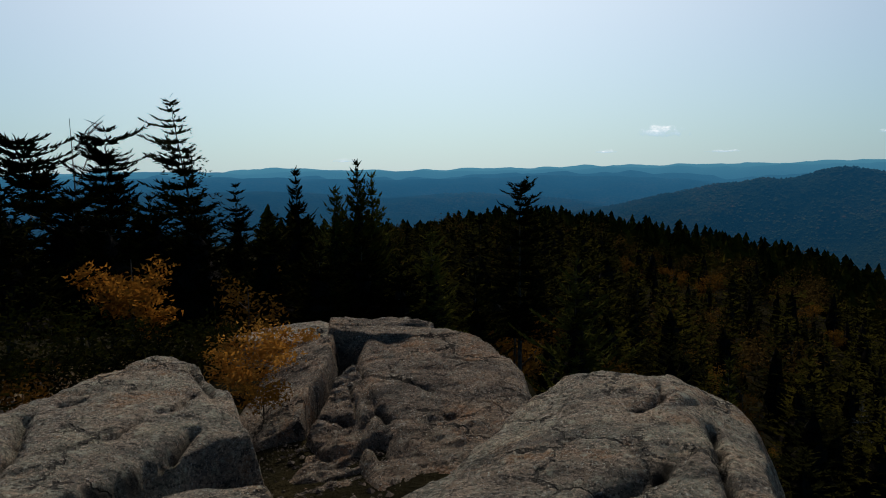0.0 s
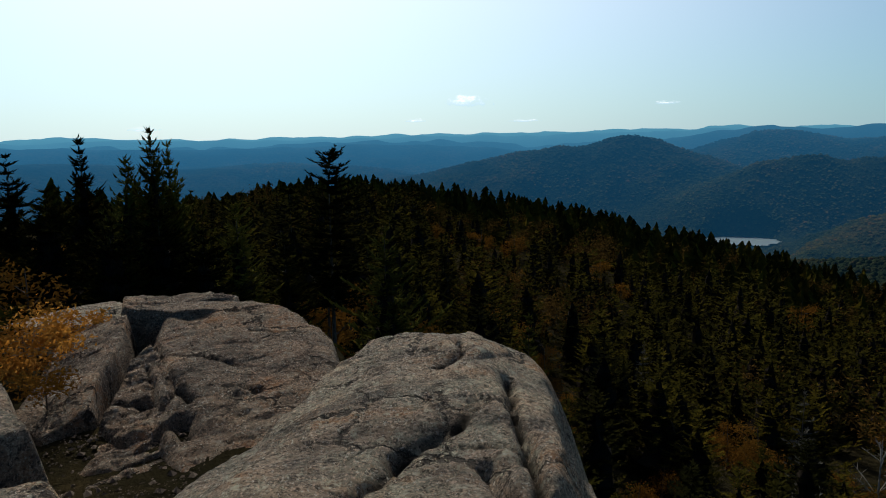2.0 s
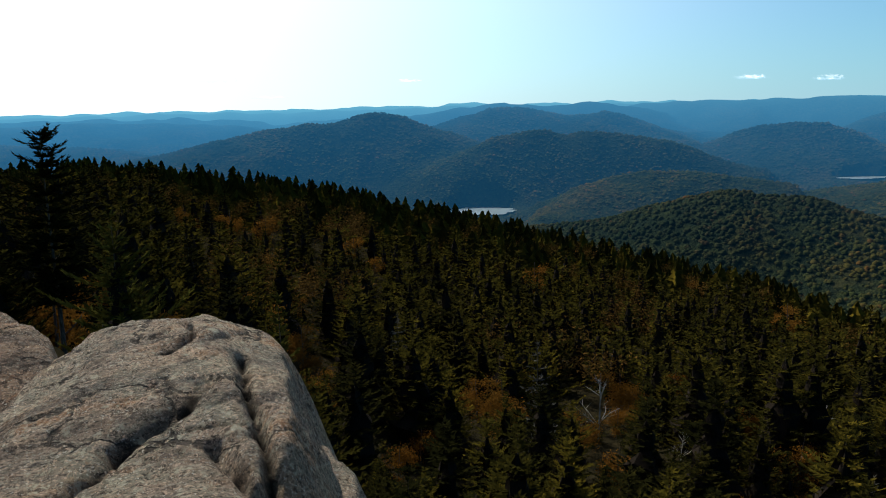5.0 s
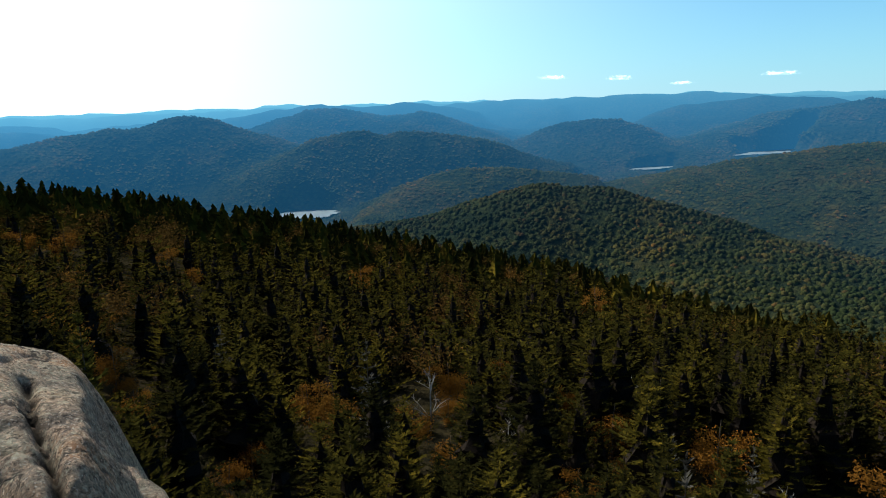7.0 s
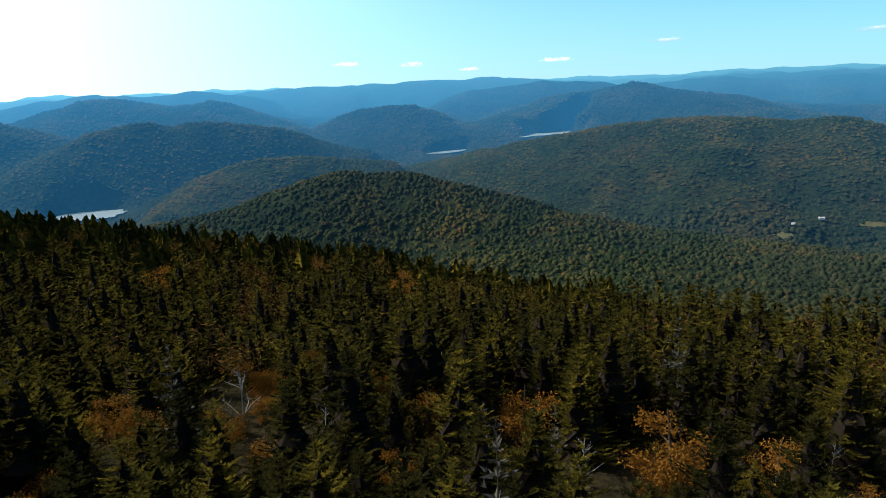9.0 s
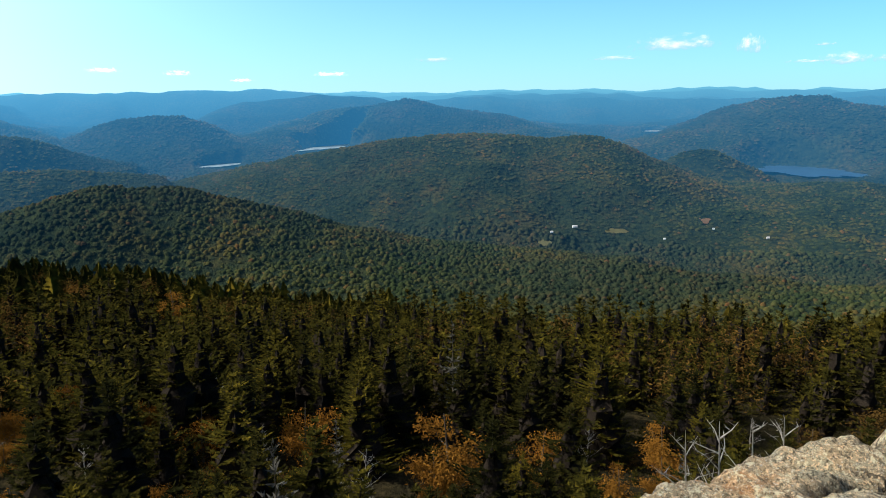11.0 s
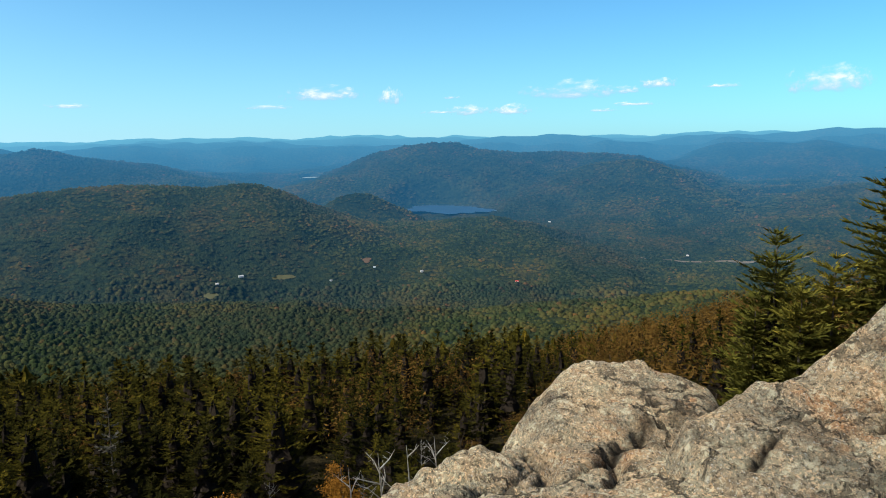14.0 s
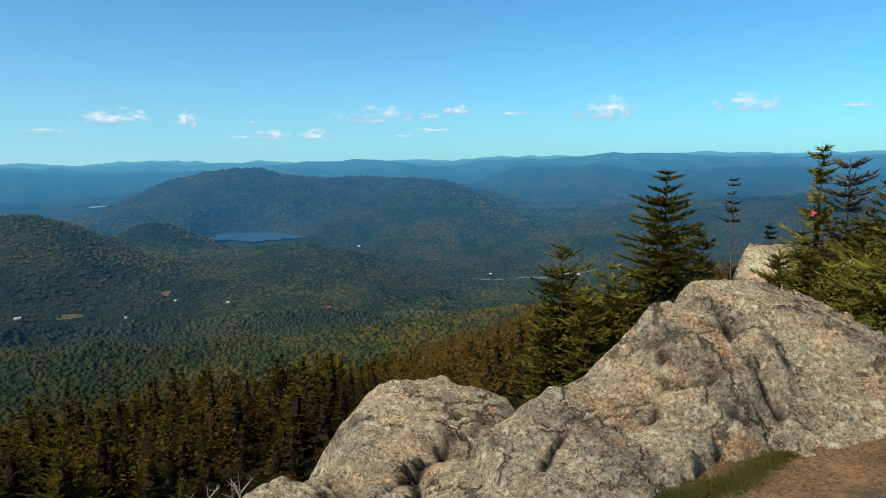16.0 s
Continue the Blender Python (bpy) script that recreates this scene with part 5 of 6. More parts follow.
# ---- forest on the shoulder ----
TEMPLATES = []
for k in range(4):
    r2 = random.Random(100 + k)
    TEMPLATES.append(("spruce", conifer(r2, TREE, 1.45 + 0.10 * k, NEEDLES if k % 2 else NEEDLES_OLIVE, "dark green spruce on the steep forested slope", (0.19, 9, 0.085, 0.19), group="slope forest", power=0.75, stubs=0, wide=0.30, tufts=False, inner=0, bole=0.6, shade_width=0.58, flat=0.5, lump=0.4, gaps=0.08)))
for k in range(2):
    TEMPLATES.append(("birch", leafy(random.Random(200 + k), 3.2, 1.15, 3000, AUTUMN, "birch in rusty autumn leaf on the slope", 0.075, limbs=7, group="slope forest")))
RUSSET_BIRCH = leafy(random.Random(207), 2.6, 1.0, 1800, RUSSET, "low birch in dull russet leaf on the slope", 0.06, limbs=6, group="slope forest")
TEMPLATES.append(("dead", snag(random.Random(300), 4.0, 12, "bleached bare dead tree on the slope", group="slope forest")))
r2 = random.Random(310)
TEMPLATES.append(("grey", conifer(r2, 4.2, 0.7, GREYTWIG, "grey half-dead spruce on the slope", (0.3, 6, 0.2, 0.2), group="slope forest", gaps=0.3, stubs=0, shade_width=0)))


TEMPLATES.append(("russet", RUSSET_BIRCH))


def simple_spruce(rng2, tiers, sides):
    """A distant spruce: ragged overlapping tiers. Vertices and triangles for a tree one metre high."""
    vs, fs = [], []
    for k in range(tiers):
        u = k / tiers
        z, r = 0.05 + 0.95 * u, 0.28 * (1 - u) ** 0.9 + 0.01
        tip = len(vs)
        vs.append((rng2.uniform(-0.01, 0.01), rng2.uniform(-0.01, 0.01), min(z + 0.17, 1.0)))
        for s in range(sides):
            th = 6.283 * (s + rng2.random() * 0.8) / sides
            rr = r * (1.3 if s % 2 else 0.4) * rng2.uniform(0.6, 1.3)
            vs.append((math.cos(th) * rr, math.sin(th) * rr, z - 0.02 * (s % 2) + rng2.uniform(-0.03, 0.03)))
        for s in range(sides):
            fs.append((tip, tip + 1 + s, tip + 1 + (s + 1) % sides))
    return np.array(vs), np.array(fs)


def simple_crown(rng2, rings=((0.72, 0.36), (0.2, 0.52))):
    """A round far crown: a lumpy dome one metre high and wide."""
    vs, fs = [(0.0, 0.0, 1.0)], []
    for z, r in rings:
        for s in range(5):
            th = 6.283 * (s + 0.5 * (z > 0.5)) / 5
            q = r * rng2.uniform(0.8, 1.2)
            vs.append((math.cos(th) * q, math.sin(th) * q, z + rng2.uniform(-0.1, 0.1)))
    for s in range(5):
        n = (s + 1) % 5
        fs += [(0, 1 + s, 1 + n), (1 + s, 6 + s, 6 + n), (1 + s, 6 + n, 1 + n)][:2 * len(rings) - 1 if len(rings) > 1 else 1]
    return np.array(vs), np.array(fs)


def scatter(name, shapes, xs, ys, zs, sizes, widths, mat, label, category, smooth=False):
    """Many joined copies as one object of kind stuff."""
    vs, fs, k = [], [], 0
    g = np.random.RandomState(len(xs))
    pick, turn = g.randint(0, len(shapes), len(xs)), g.rand(len(xs)) * 6.283
    for s, (v, f) in enumerate(shapes):
        m = pick == s
        n = m.sum()
        if not n:
            continue
        c, q = np.cos(turn[m])[:, None], np.sin(turn[m])[:, None]
        x = (v[None, :, 0] * c - v[None, :, 1] * q) * widths[m][:, None] + xs[m][:, None]
        y = (v[None, :, 0] * q + v[None, :, 1] * c) * widths[m][:, None] + ys[m][:, None]
        z = v[None, :, 2] * sizes[m][:, None] + zs[m][:, None]
        vs.append(np.stack([x, y, z], 2).reshape(-1, 3))
        fs.append((f[None] + (np.arange(n) * len(v))[:, None, None] + k).reshape(-1, 3))
        k += n * len(v)
    ob = new(name, mesh_from(name, np.concatenate(vs), np.concatenate(fs), [mat], smooth))
    return tagged(ob, label, category, kind="stuff")


# trees that stand out on the slope: azimuth, height of the top and half width in degrees
BIRCHES_NEAR = [(-82.5, -23.4, 3.6), (-90.1, -24.8, 2.4), (-62.1, -21.9, 2.2), (-39.3, -20.2, 2.2), (-45.9, -22.4, 1.8), (-48.8, -19.2, 1.9), (-52.8, -18.7, 1.3), (-58.5, -20.9, 1.5), (-59.9, -27, 2.0),
                (-63.3, -25.6, 1.8), (-81.4, -26.8, 2.2), (-96.7, -27.2, 2.2), (-100, -26, 2.0), (-37, -20.5, 1.7), (-48.6, -24.8, 2.0), (-32.3, -23.8, 1.8), (-23.9, -19.2, 1.3), (-30.4, -25.2, 1.8)]
BIRCHES_FAR = [(-28.6, -10.6, 0.9), (-20.2, -7.1, 1.2), (-17.8, -6.6, 1.2), (-26.9, -9.2, 0.9), (-41.3, -11.4, 1.2), (-53.3, -12.4, 0.8), (-60.2, -13.5, 1.3), (-22.6, -13.3, 1.0), (-20.8, -9.7, 1.0), (-14.5, -6.2, 1.0)]
RUSSETS = [(-114.4, -19.4, 2.2), (-121.1, -15.8, 1.8), (-110, -22.6, 1.4), (-117.5, -17.8, 1.6)]
SPRUCES = [(-74.9, -20.4, 2.9), (-91.3, -21.4, 1.5), (-45, -22.5, 2.2), (-85.3, -23.6, 2.0), (-38, -23.8, 2.7)]
GREYS = [(-73, -24.7, 1.3), (-67, -24.7, 1.0), (-101.5, -25.5, 1.1)]
SNAGS = [(-53.6, -23.8, 1.2), (-75.3, -26.9, 1.8), (-93.8, -25.1, 1.4), (-43.5, -24.1, 1.0), (-57.1, -26.4, 0.9), (-106, -23, 1.1), (-108, -22.4, 0.7)]


def slope_place(az, el, half, tall, wide):
    """Where a tree of that shape stands so that its top and its width show at those angles: distance and scale."""
    d = np.arange(13.0, 175, 0.25)
    size = d * math.tan(radians(half)) / wide
    x, y = -math.sin(radians(az)) * d, math.cos(radians(az)) * d
    k = np.nonzero(land(x, y) + tall * size > EYE + d * math.tan(radians(el)))[0]
    i = k[0] if len(k) else len(d) - 1
    return float(d[i]), float(size[i])


def shoulder_forest():
    g = np.random.RandomState(7)
    n = 30000
    d = np.sqrt(g.rand(n) * (185 ** 2 - 12 ** 2) + 12 ** 2)
    az = 14 - g.rand(n) * 172
    keep = d > np.where(az > -18, 17, np.where(az < -120, 17, 13))
    keep &= d < table(az, EDGE_D) + 25
    d, az = d[keep], az[keep]
    x, y = -np.sin(np.radians(az)) * d, np.cos(np.radians(az)) * d
    # thin out crowding
    cell, ok = {}, []
    for i in range(len(d)):
        gap = 0.98 + 0.008 * d[i]
        key = (int(x[i] // gap), int(y[i] // gap))
        if any((key[0] + a, key[1] + b) in cell and math.hypot(x[i] - cell[(key[0] + a, key[1] + b)][0], y[i] - cell[(key[0] + a, key[1] + b)][1]) < gap for a in (-1, 0, 1) for b in (-1, 0, 1)):
            continue
        cell[key] = (x[i], y[i])
        ok.append(i)
    ok = np.array(ok)
    d, az, x, y = d[ok], az[ok], x[ok], y[ok]
    z = land(x, y)
    # room for the trees that stand out
    g2 = np.random.RandomState(9)
    free, cap = np.ones(len(d), bool), np.full(len(d), 9.0)
    for rows, picks, tall, wide in ((BIRCHES_NEAR + BIRCHES_FAR, (4, 5), 3.2, 1.2), (RUSSETS, (8,), 2.6, 1.0), (SPRUCES, (0, 1, 2, 3), TREE, 1.3), (GREYS, (7,), 4.2, 0.75), (SNAGS, (6,), 4.0, 1.5)):
        for k, (a, el, half) in enumerate(rows):
            dist, size = slope_place(a, el, half, tall, wide)
            px, py = bearing(a, dist)
            m = Matrix.LocRotScale((px, py, height(px, py) - 0.1), Euler((0, 0, g2.rand() * 6.28)), (size,) * 3)
            copy_thing(TEMPLATES[picks[k % len(picks)]][1], m)
            free &= np.hypot(x - px, y - py) > 0.75 * wide * size + 0.5
            before = (np.abs(az - a) < 0.95 * half) & (d < dist)
            cap = np.where(before, np.minimum(cap, (EYE + d * math.tan(radians(el - 1.1 * half)) - z) / TREE), cap)
    # the near trees towards the sun stay below the shoulder's edge
    level = table(az, EDGE_EL)
    low_ones = (az > -16) & (d < 0.7 * table(az, EDGE_D))
    cap = np.where(low_ones, np.minimum(cap, (EYE + d * np.tan(np.radians(level - 0.15)) - z) / TREE), cap)
    free &= cap > 0.22
    d, az, x, y, z, cap = d[free], az[free], x[free], y[free], z[free], cap[free]
    kind = g.rand(len(d))
    grove = noise3(np.stack([x * 0.17, y * 0.17, 0 * x], 1), 77)
    order = np.argsort(d)
    near = set(order[:290].tolist())
    for i in sorted(near):
        names = [k for k in range(len(TEMPLATES))]
        if kind[i] < 0.03:
            k = 6
        elif kind[i] < 0.06:
            k = 7
        elif grove[i] > 0.1 and kind[i] < 0.3:
            k = 4 + int(kind[i] * 1000) % 2
        elif az[i] < -116 and d[i] > 18 and kind[i] < 0.5:
            k = 8
        else:
            k = int(kind[i] * 1000) % 4
        s = g.uniform(0.7, 1.2) * (0.72 if az[i] < -114 else 1.0)
        s = min(s * (0.68 if k == 6 else 1.0), cap[i])
        copy_thing(TEMPLATES[names[k]][1], Matrix.LocRotScale((x[i], y[i], z[i] - 0.1), Euler((0, 0, g.rand() * 6.28)), (s, s, s * g.uniform(0.9, 1.15))))
    rest = np.array([i for i in range(len(d)) if i not in near])
    leafy_ones = rest[((grove[rest] > 0.15) & (kind[rest] < 0.28)) | ((az[rest] < -116) & (kind[rest] < 0.45))]
    green = np.setdiff1d(rest, leafy_ones)
    r3 = random.Random(5)
    shapes = [simple_spruce(r3, 11, 8) for _ in range(6)]
    h = TREE * g.uniform(0.55, 1.2, len(green)) * np.where(az[green] < -114, 0.75, 1.0)
    h = np.minimum(h, cap[green] * TREE)
    close = d[green] < 70
    mids = []
    for k in range(5):
        mv, mf = spruce_crown(random.Random(400 + k), 1.0, 0.32 + 0.015 * k, 14, 7, 0.05, 0.07, power=0.8, wide=0.32, tufts=False, inner=0, flat=0.5, lump=0.4, gaps=0.08)
        mids.append((mv, mf))
    cg = green[close]
    # the same added shade cones for the joined spruces
    shade_cores = []
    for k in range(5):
        mv, mf = shade_cone(random.Random(450 + k), 1.0, 0.27, 0.8, width=0.58, rings=6, sides=6)
        shade_cores.append((mv, np.concatenate([mf[:, [0, 1, 2]], mf[:, [0, 2, 3]]])))
    scatter("inner_crown", shade_cores, x[cg], y[cg], z[cg] - 0.2, h[close], h[close], SHADE_CORE, "near-black cones for dead twigs and shade inside the slope's spruces", "forest")
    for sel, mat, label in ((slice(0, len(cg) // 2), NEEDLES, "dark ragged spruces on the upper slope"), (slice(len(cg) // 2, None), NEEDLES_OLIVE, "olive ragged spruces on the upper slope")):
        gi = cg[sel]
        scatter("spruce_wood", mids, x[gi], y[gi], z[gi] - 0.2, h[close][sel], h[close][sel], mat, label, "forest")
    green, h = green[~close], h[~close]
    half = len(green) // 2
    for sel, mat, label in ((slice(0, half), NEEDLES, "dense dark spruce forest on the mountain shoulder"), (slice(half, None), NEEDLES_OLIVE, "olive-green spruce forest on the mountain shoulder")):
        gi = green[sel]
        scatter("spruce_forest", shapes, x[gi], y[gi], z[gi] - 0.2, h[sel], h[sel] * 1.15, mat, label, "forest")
    # low growth between the trees
    nu = 800
    ud = np.sqrt(g.rand(nu) * (44 ** 2 - 12.5 ** 2) + 12.5 ** 2)
    ua = 12 - g.rand(nu) * 165
    uk = ud > np.where(ua > -18, 14, np.where(ua < -125, 15, 12.5))
    ud, ua = ud[uk], ua[uk]
    ux, uy = -np.sin(np.radians(ua)) * ud, np.cos(np.radians(ua)) * ud
    low = []
    for k in range(4):
        mv, mf = spruce_crown(random.Random(500 + k), 1.0, 0.55, 6, 8, 0.11, 0.13, power=0.5, wide=0.28, tufts=False, inner=30, flat=0.6)
        low.append((mv, mf))
    uh = g.uniform(0.4, 1.0, len(ud))
    for sel, mat, label in ((slice(0, None, 6), NEEDLES_OLIVE, "olive spruce saplings covering the slope"), (slice(1, None, 2), NEEDLES, "dark spruce saplings covering the slope"), (slice(3, None, 7), RUSSET, "rusty low shrubs covering the slope")):
        scatter("undergrowth", low, ux[sel], uy[sel], land(ux[sel], uy[sel]) - 0.15, uh[sel], uh[sel] * 1.2, mat, label, "undergrowth")
    domes = []
    for _ in range(5):
        lv = g.normal(0, 0.3, (78, 3))
        la, lb = g.normal(0, 0.042, (78, 3)), g.normal(0, 0.034, (78, 3))
        domes.append((np.concatenate([lv - 1.2 * la, lv + 1.3 * lb, lv + 1.2 * la]), np.stack([np.arange(78), np.arange(78) + 78, np.arange(78) + 156], 1)))
    hb = g.uniform(2.4, 3.8, len(leafy_ones))
    bx, by, bz, bh = [], [], [], []
    for i, q in zip(leafy_ones, hb):
        for _ in range(5):
            bx.append(x[i] + g.normal(0, 0.5)), by.append(y[i] + g.normal(0, 0.5)), bz.append(z[i] + q * (0.45 + 0.5 * g.rand())), bh.append(1.15 * g.uniform(0.6, 1.2))
    if bx:
        scatter("birch_thicket", domes, np.array(bx), np.array(by), np.array(bz), np.array(bh), np.array(bh) * 1.3, RUSSET, "rusty autumn birches among the shoulder's spruces", "forest")


shoulder_forest()
for _, ob in TEMPLATES:
    for o in (*ob.children_recursive, ob):
        bpy.data.objects.remove(o)


# ---- open places in the valley woods ----
FIELD = plain("mown_field", (0.05, 0.054, 0.028), 0.95, 0.05)
BARE = plain("bare_clearing", (0.075, 0.052, 0.04), 0.95, 0.05)
GRAVEL = plain("pale_gravel", (0.075, 0.075, 0.07), 0.95, 0.05)


def where(az, el):
    """The first place along that line of sight past the shoulder that meets the ground."""
    d = np.arange(1500, 4000, 6.0)
    x, y = -math.sin(radians(az)) * d, math.cos(radians(az)) * d
    z = land(x, y) + 5
    hit = np.nonzero(z - EYE > d * math.tan(radians(el)))[0]
    k = hit[0] if len(hit) else len(d) - 1
    return float(x[k]), float(y[k]), float(z[k])


CLEARINGS = [  # name, azimuth, height, half width and half depth in metres, turn, surface, label
    ("road", -128.6, -9.22, 190, 6, 3, GRAVEL, "pale valley road with open verges"),
    ("field", -94.75, -10.25, 24, 6, 10, FIELD, "narrow yellow-green field in the valley woods"),
    ("field", -89.0, -11.3, 16, 10, -20, FIELD, "small mown field among valley trees"),
    ("clearing", -101.2, -9.2, 15, 13, 12, BARE, "bare brown clearing in the valley woods")]


def in_clearing(x, y, az, el, wide, deep, twist):
    """1 at the rim of that clearing, less inside."""
    cx, cy, _ = where(az, el)
    ux, uy = bearing(az + twist, 1)
    p, q = (x - cx) * uy - (y - cy) * ux, (x - cx) * ux + (y - cy) * uy
    return np.hypot(p / wide, q / deep) + 0.8 * fbm(np.stack([x * 0.05, y * 0.05, 0 * x], 1), 3, 61)


def clearing(name, az, el, wide, deep, twist, mat, label):
    cx, cy, _ = where(az, el)
    ux, uy = bearing(az + twist, 1)
    k = 40
    p, q = np.meshgrid(np.linspace(-1.4, 1.4, k) * wide, np.linspace(-1.4, 1.4, k) * deep)
    x, y = (cx + p * uy + q * ux).ravel(), (cy - p * ux + q * uy).ravel()
    v = np.stack([x, y, land(x, y) + 1.2], 1)
    i, j = np.meshgrid(np.arange(k - 1), np.arange(k - 1), indexing="ij")
    a = (i * k + j).ravel()
    f = np.stack([a, a + 1, a + k + 1, a + k], 1)
    inside = in_clearing(x, y, az, el, wide, deep, twist) < 1.05
    f = f[inside[f].any(1)]
    used, back = np.unique(f, return_inverse=True)
    return tagged(new(name, mesh_from(name, v[used], back.reshape(f.shape), [mat], True)), label, name, kind="structure")


def valley_woods():
    g = np.random.RandomState(11)
    xs, ys, ws = [], [], []
    for d0, d1, gap in ((500, 1000, 8.0), (1000, 1700, 7.6), (1700, 2700, 10.5), (2700, 3700, 13.0)):
        n = int(0.5 * radians(200) * (d1 ** 2 - d0 ** 2) / gap ** 2)
        d = np.sqrt(g.rand(n) * (d1 ** 2 - d0 ** 2) + d0 ** 2)
        az = 38 - 200 * g.rand(n)
        xs.append(-np.sin(np.radians(az)) * d), ys.append(np.cos(np.radians(az)) * d), ws.append(np.full(n, gap * 1.25))
    x, y, w = np.concatenate(xs), np.concatenate(ys), np.concatenate(ws)
    z = land(x, y)
    d, az = np.hypot(x, y), np.degrees(np.arctan2(-x, y))
    el = np.degrees(np.arctan2(z + 12 - EYE, d))
    keep = (el > table(az, EDGE_EL) - 0.6) & (az < 0)
    # leave out what hills in front hide
    ga, gd = np.arange(0, -166, -0.5), np.arange(350, 3750, 12.0)
    gx, gy = np.meshgrid(ga, gd, indexing="ij")
    gz = land((-np.sin(np.radians(gx)) * gy).ravel(), (np.cos(np.radians(gx)) * gy).ravel()).reshape(gx.shape)
    skyward = np.maximum.accumulate(np.degrees(np.arctan2(gz - EYE, gy)), 1)
    ia, jd = np.clip(((0 - az) / 0.5).round().astype(int), 0, len(ga) - 1), np.clip(((d - 350) / 12.0).astype(int) - 2, 0, len(gd) - 1)
    keep &= el > skyward[ia, jd] - 0.1
    for row in LAKES:
        keep &= in_lake(x, y, *row) > 1.3
        # low growth in front of open water
        shore = np.degrees(np.arctan2(np.interp(row[1], *np.array(VALLEY, float).T) - EYE, row[1] - 60))
        keep &= (np.abs(az - row[0]) * row[1] * 0.01745 > 0.6 * row[3]) | (d > row[1]) | (d < row[1] - 900) | (el < shore)
    for row in CLEARINGS:
        keep &= in_clearing(x, y, *row[1:6]) > 1
    x, y, z, w = x[keep], y[keep], z[keep], w[keep]
    s = 0.55 + 0.85 * g.rand(len(x)) ** 1.3
    r3 = random.Random(8)
    far = np.hypot(x, y) > 1750
    cones = [simple_crown(r3, ((0.3, 0.5),)) for _ in range(8)]
    for sel, shapes, label in ((~far, [simple_crown(r3) for _ in range(8)], "mixed green woods with first autumn colour below the summit"), (far, cones, "mixed green woods on the far side of the valley")):
        scatter("valley_woods", shapes, x[sel], y[sel], z[sel] - 2, (w * s * (0.42 if shapes is cones else 0.6))[sel], (w * s * (0.8 if shapes is cones else 0.92))[sel], WOODS, label, "forest", True)


valley_woods()


def cloud_stuff(name, strength):
    """Thin self-glowing vapour: dense in the middle of each cloud, torn at the rim, flat underneath, its light and
    shade painted in.
    """
    m = bpy.data.materials.new(name)
    m.use_nodes = True
    t = m.node_tree
    t.nodes.remove(t.nodes["Principled BSDF"])
    uv = t.nodes.new("ShaderNodeTexCoord").outputs["Generated"]
    o = t.nodes.new("ShaderNodeObjectInfo")

    def calc(op, a, b):
        n = t.nodes.new("ShaderNodeMath")
        n.operation = op
        for s, v in zip(n.inputs, (a, b)):
            if isinstance(v, (int, float)):
                s.default_value = v
            else:
                link(t, v, s)
        return n.outputs[0]

    sp = t.nodes.new("ShaderNodeSeparateXYZ")
    link(t, uv, sp.inputs[0])
    n = t.nodes.new("ShaderNodeTexNoise")
    n.noise_dimensions = "4D"
    n.inputs["Scale"].default_value, n.inputs["Detail"].default_value, n.inputs["Roughness"].default_value = 3.2, 7, 0.62
    stretch = t.nodes.new("ShaderNodeMapping")
    stretch.inputs["Scale"].default_value = (1.5, 1.5, 1.1)
    link(t, uv, stretch.inputs["Vector"])
    link(t, stretch.outputs[0], n.inputs["Vector"])
    link(t, calc("MULTIPLY", o.outputs["Random"], 60.0), n.inputs["W"])
    side = calc("MULTIPLY", calc("SUBTRACT", sp.outputs["X"], 0.5), 2.0)
    up = calc("SUBTRACT", sp.outputs["Z"], 0.30)
    above = calc("MULTIPLY", calc("MAXIMUM", up, 0.0), 1.5)
    below = calc("MULTIPLY", calc("MINIMUM", up, 0.0), 3.6)
    r2 = calc("ADD", calc("MULTIPLY", side, side), calc("ADD", calc("MULTIPLY", above, above), calc("MULTIPLY", below, below)))
    density = calc("SUBTRACT", calc("ADD", calc("MULTIPLY", n.outputs["Fac"], 2.4), -0.62), r2)
    fade = t.nodes.new("ShaderNodeMapRange")
    fade.interpolation_type = "SMOOTHSTEP"
    fade.inputs["From Min"].default_value, fade.inputs["From Max"].default_value, fade.inputs["To Max"].default_value = 0.0, 0.95, 0.9
    link(t, density, fade.inputs["Value"])
    d = t.nodes.new("ShaderNodeEmission")
    # grey undersides and white sunlit tops put into the glow's colour
    lit = calc("ADD", calc("MULTIPLY", sp.outputs["Z"], 0.65), calc("MULTIPLY", density, 0.40))
    link(t, ramp(t, lit, [(0.22, (0.34, 0.52, 0.70)), (0.42, (0.50, 0.65, 0.78)), (0.66, (0.95, 0.97, 1.0))]), d.inputs["Color"])
    d.inputs["Strength"].default_value = strength
    tr = t.nodes.new("ShaderNodeBsdfTransparent")
    mx = t.nodes.new("ShaderNodeMixShader")
    link(t, fade.outputs[0], mx.inputs[0])
    link(t, tr.outputs[0], mx.inputs[1])
    link(t, d.outputs[0], mx.inputs[2])
    link(t, mx.outputs[0], t.nodes["Material Output"].inputs["Surface"])
    return m


VAPOUR = cloud_stuff("cloud_vapour", 0.76)
# stronger glow stands for the sunlight in clouds near the sun
VAPOUR_BRIGHT = cloud_stuff("sunward_cloud_vapour", 1.9)


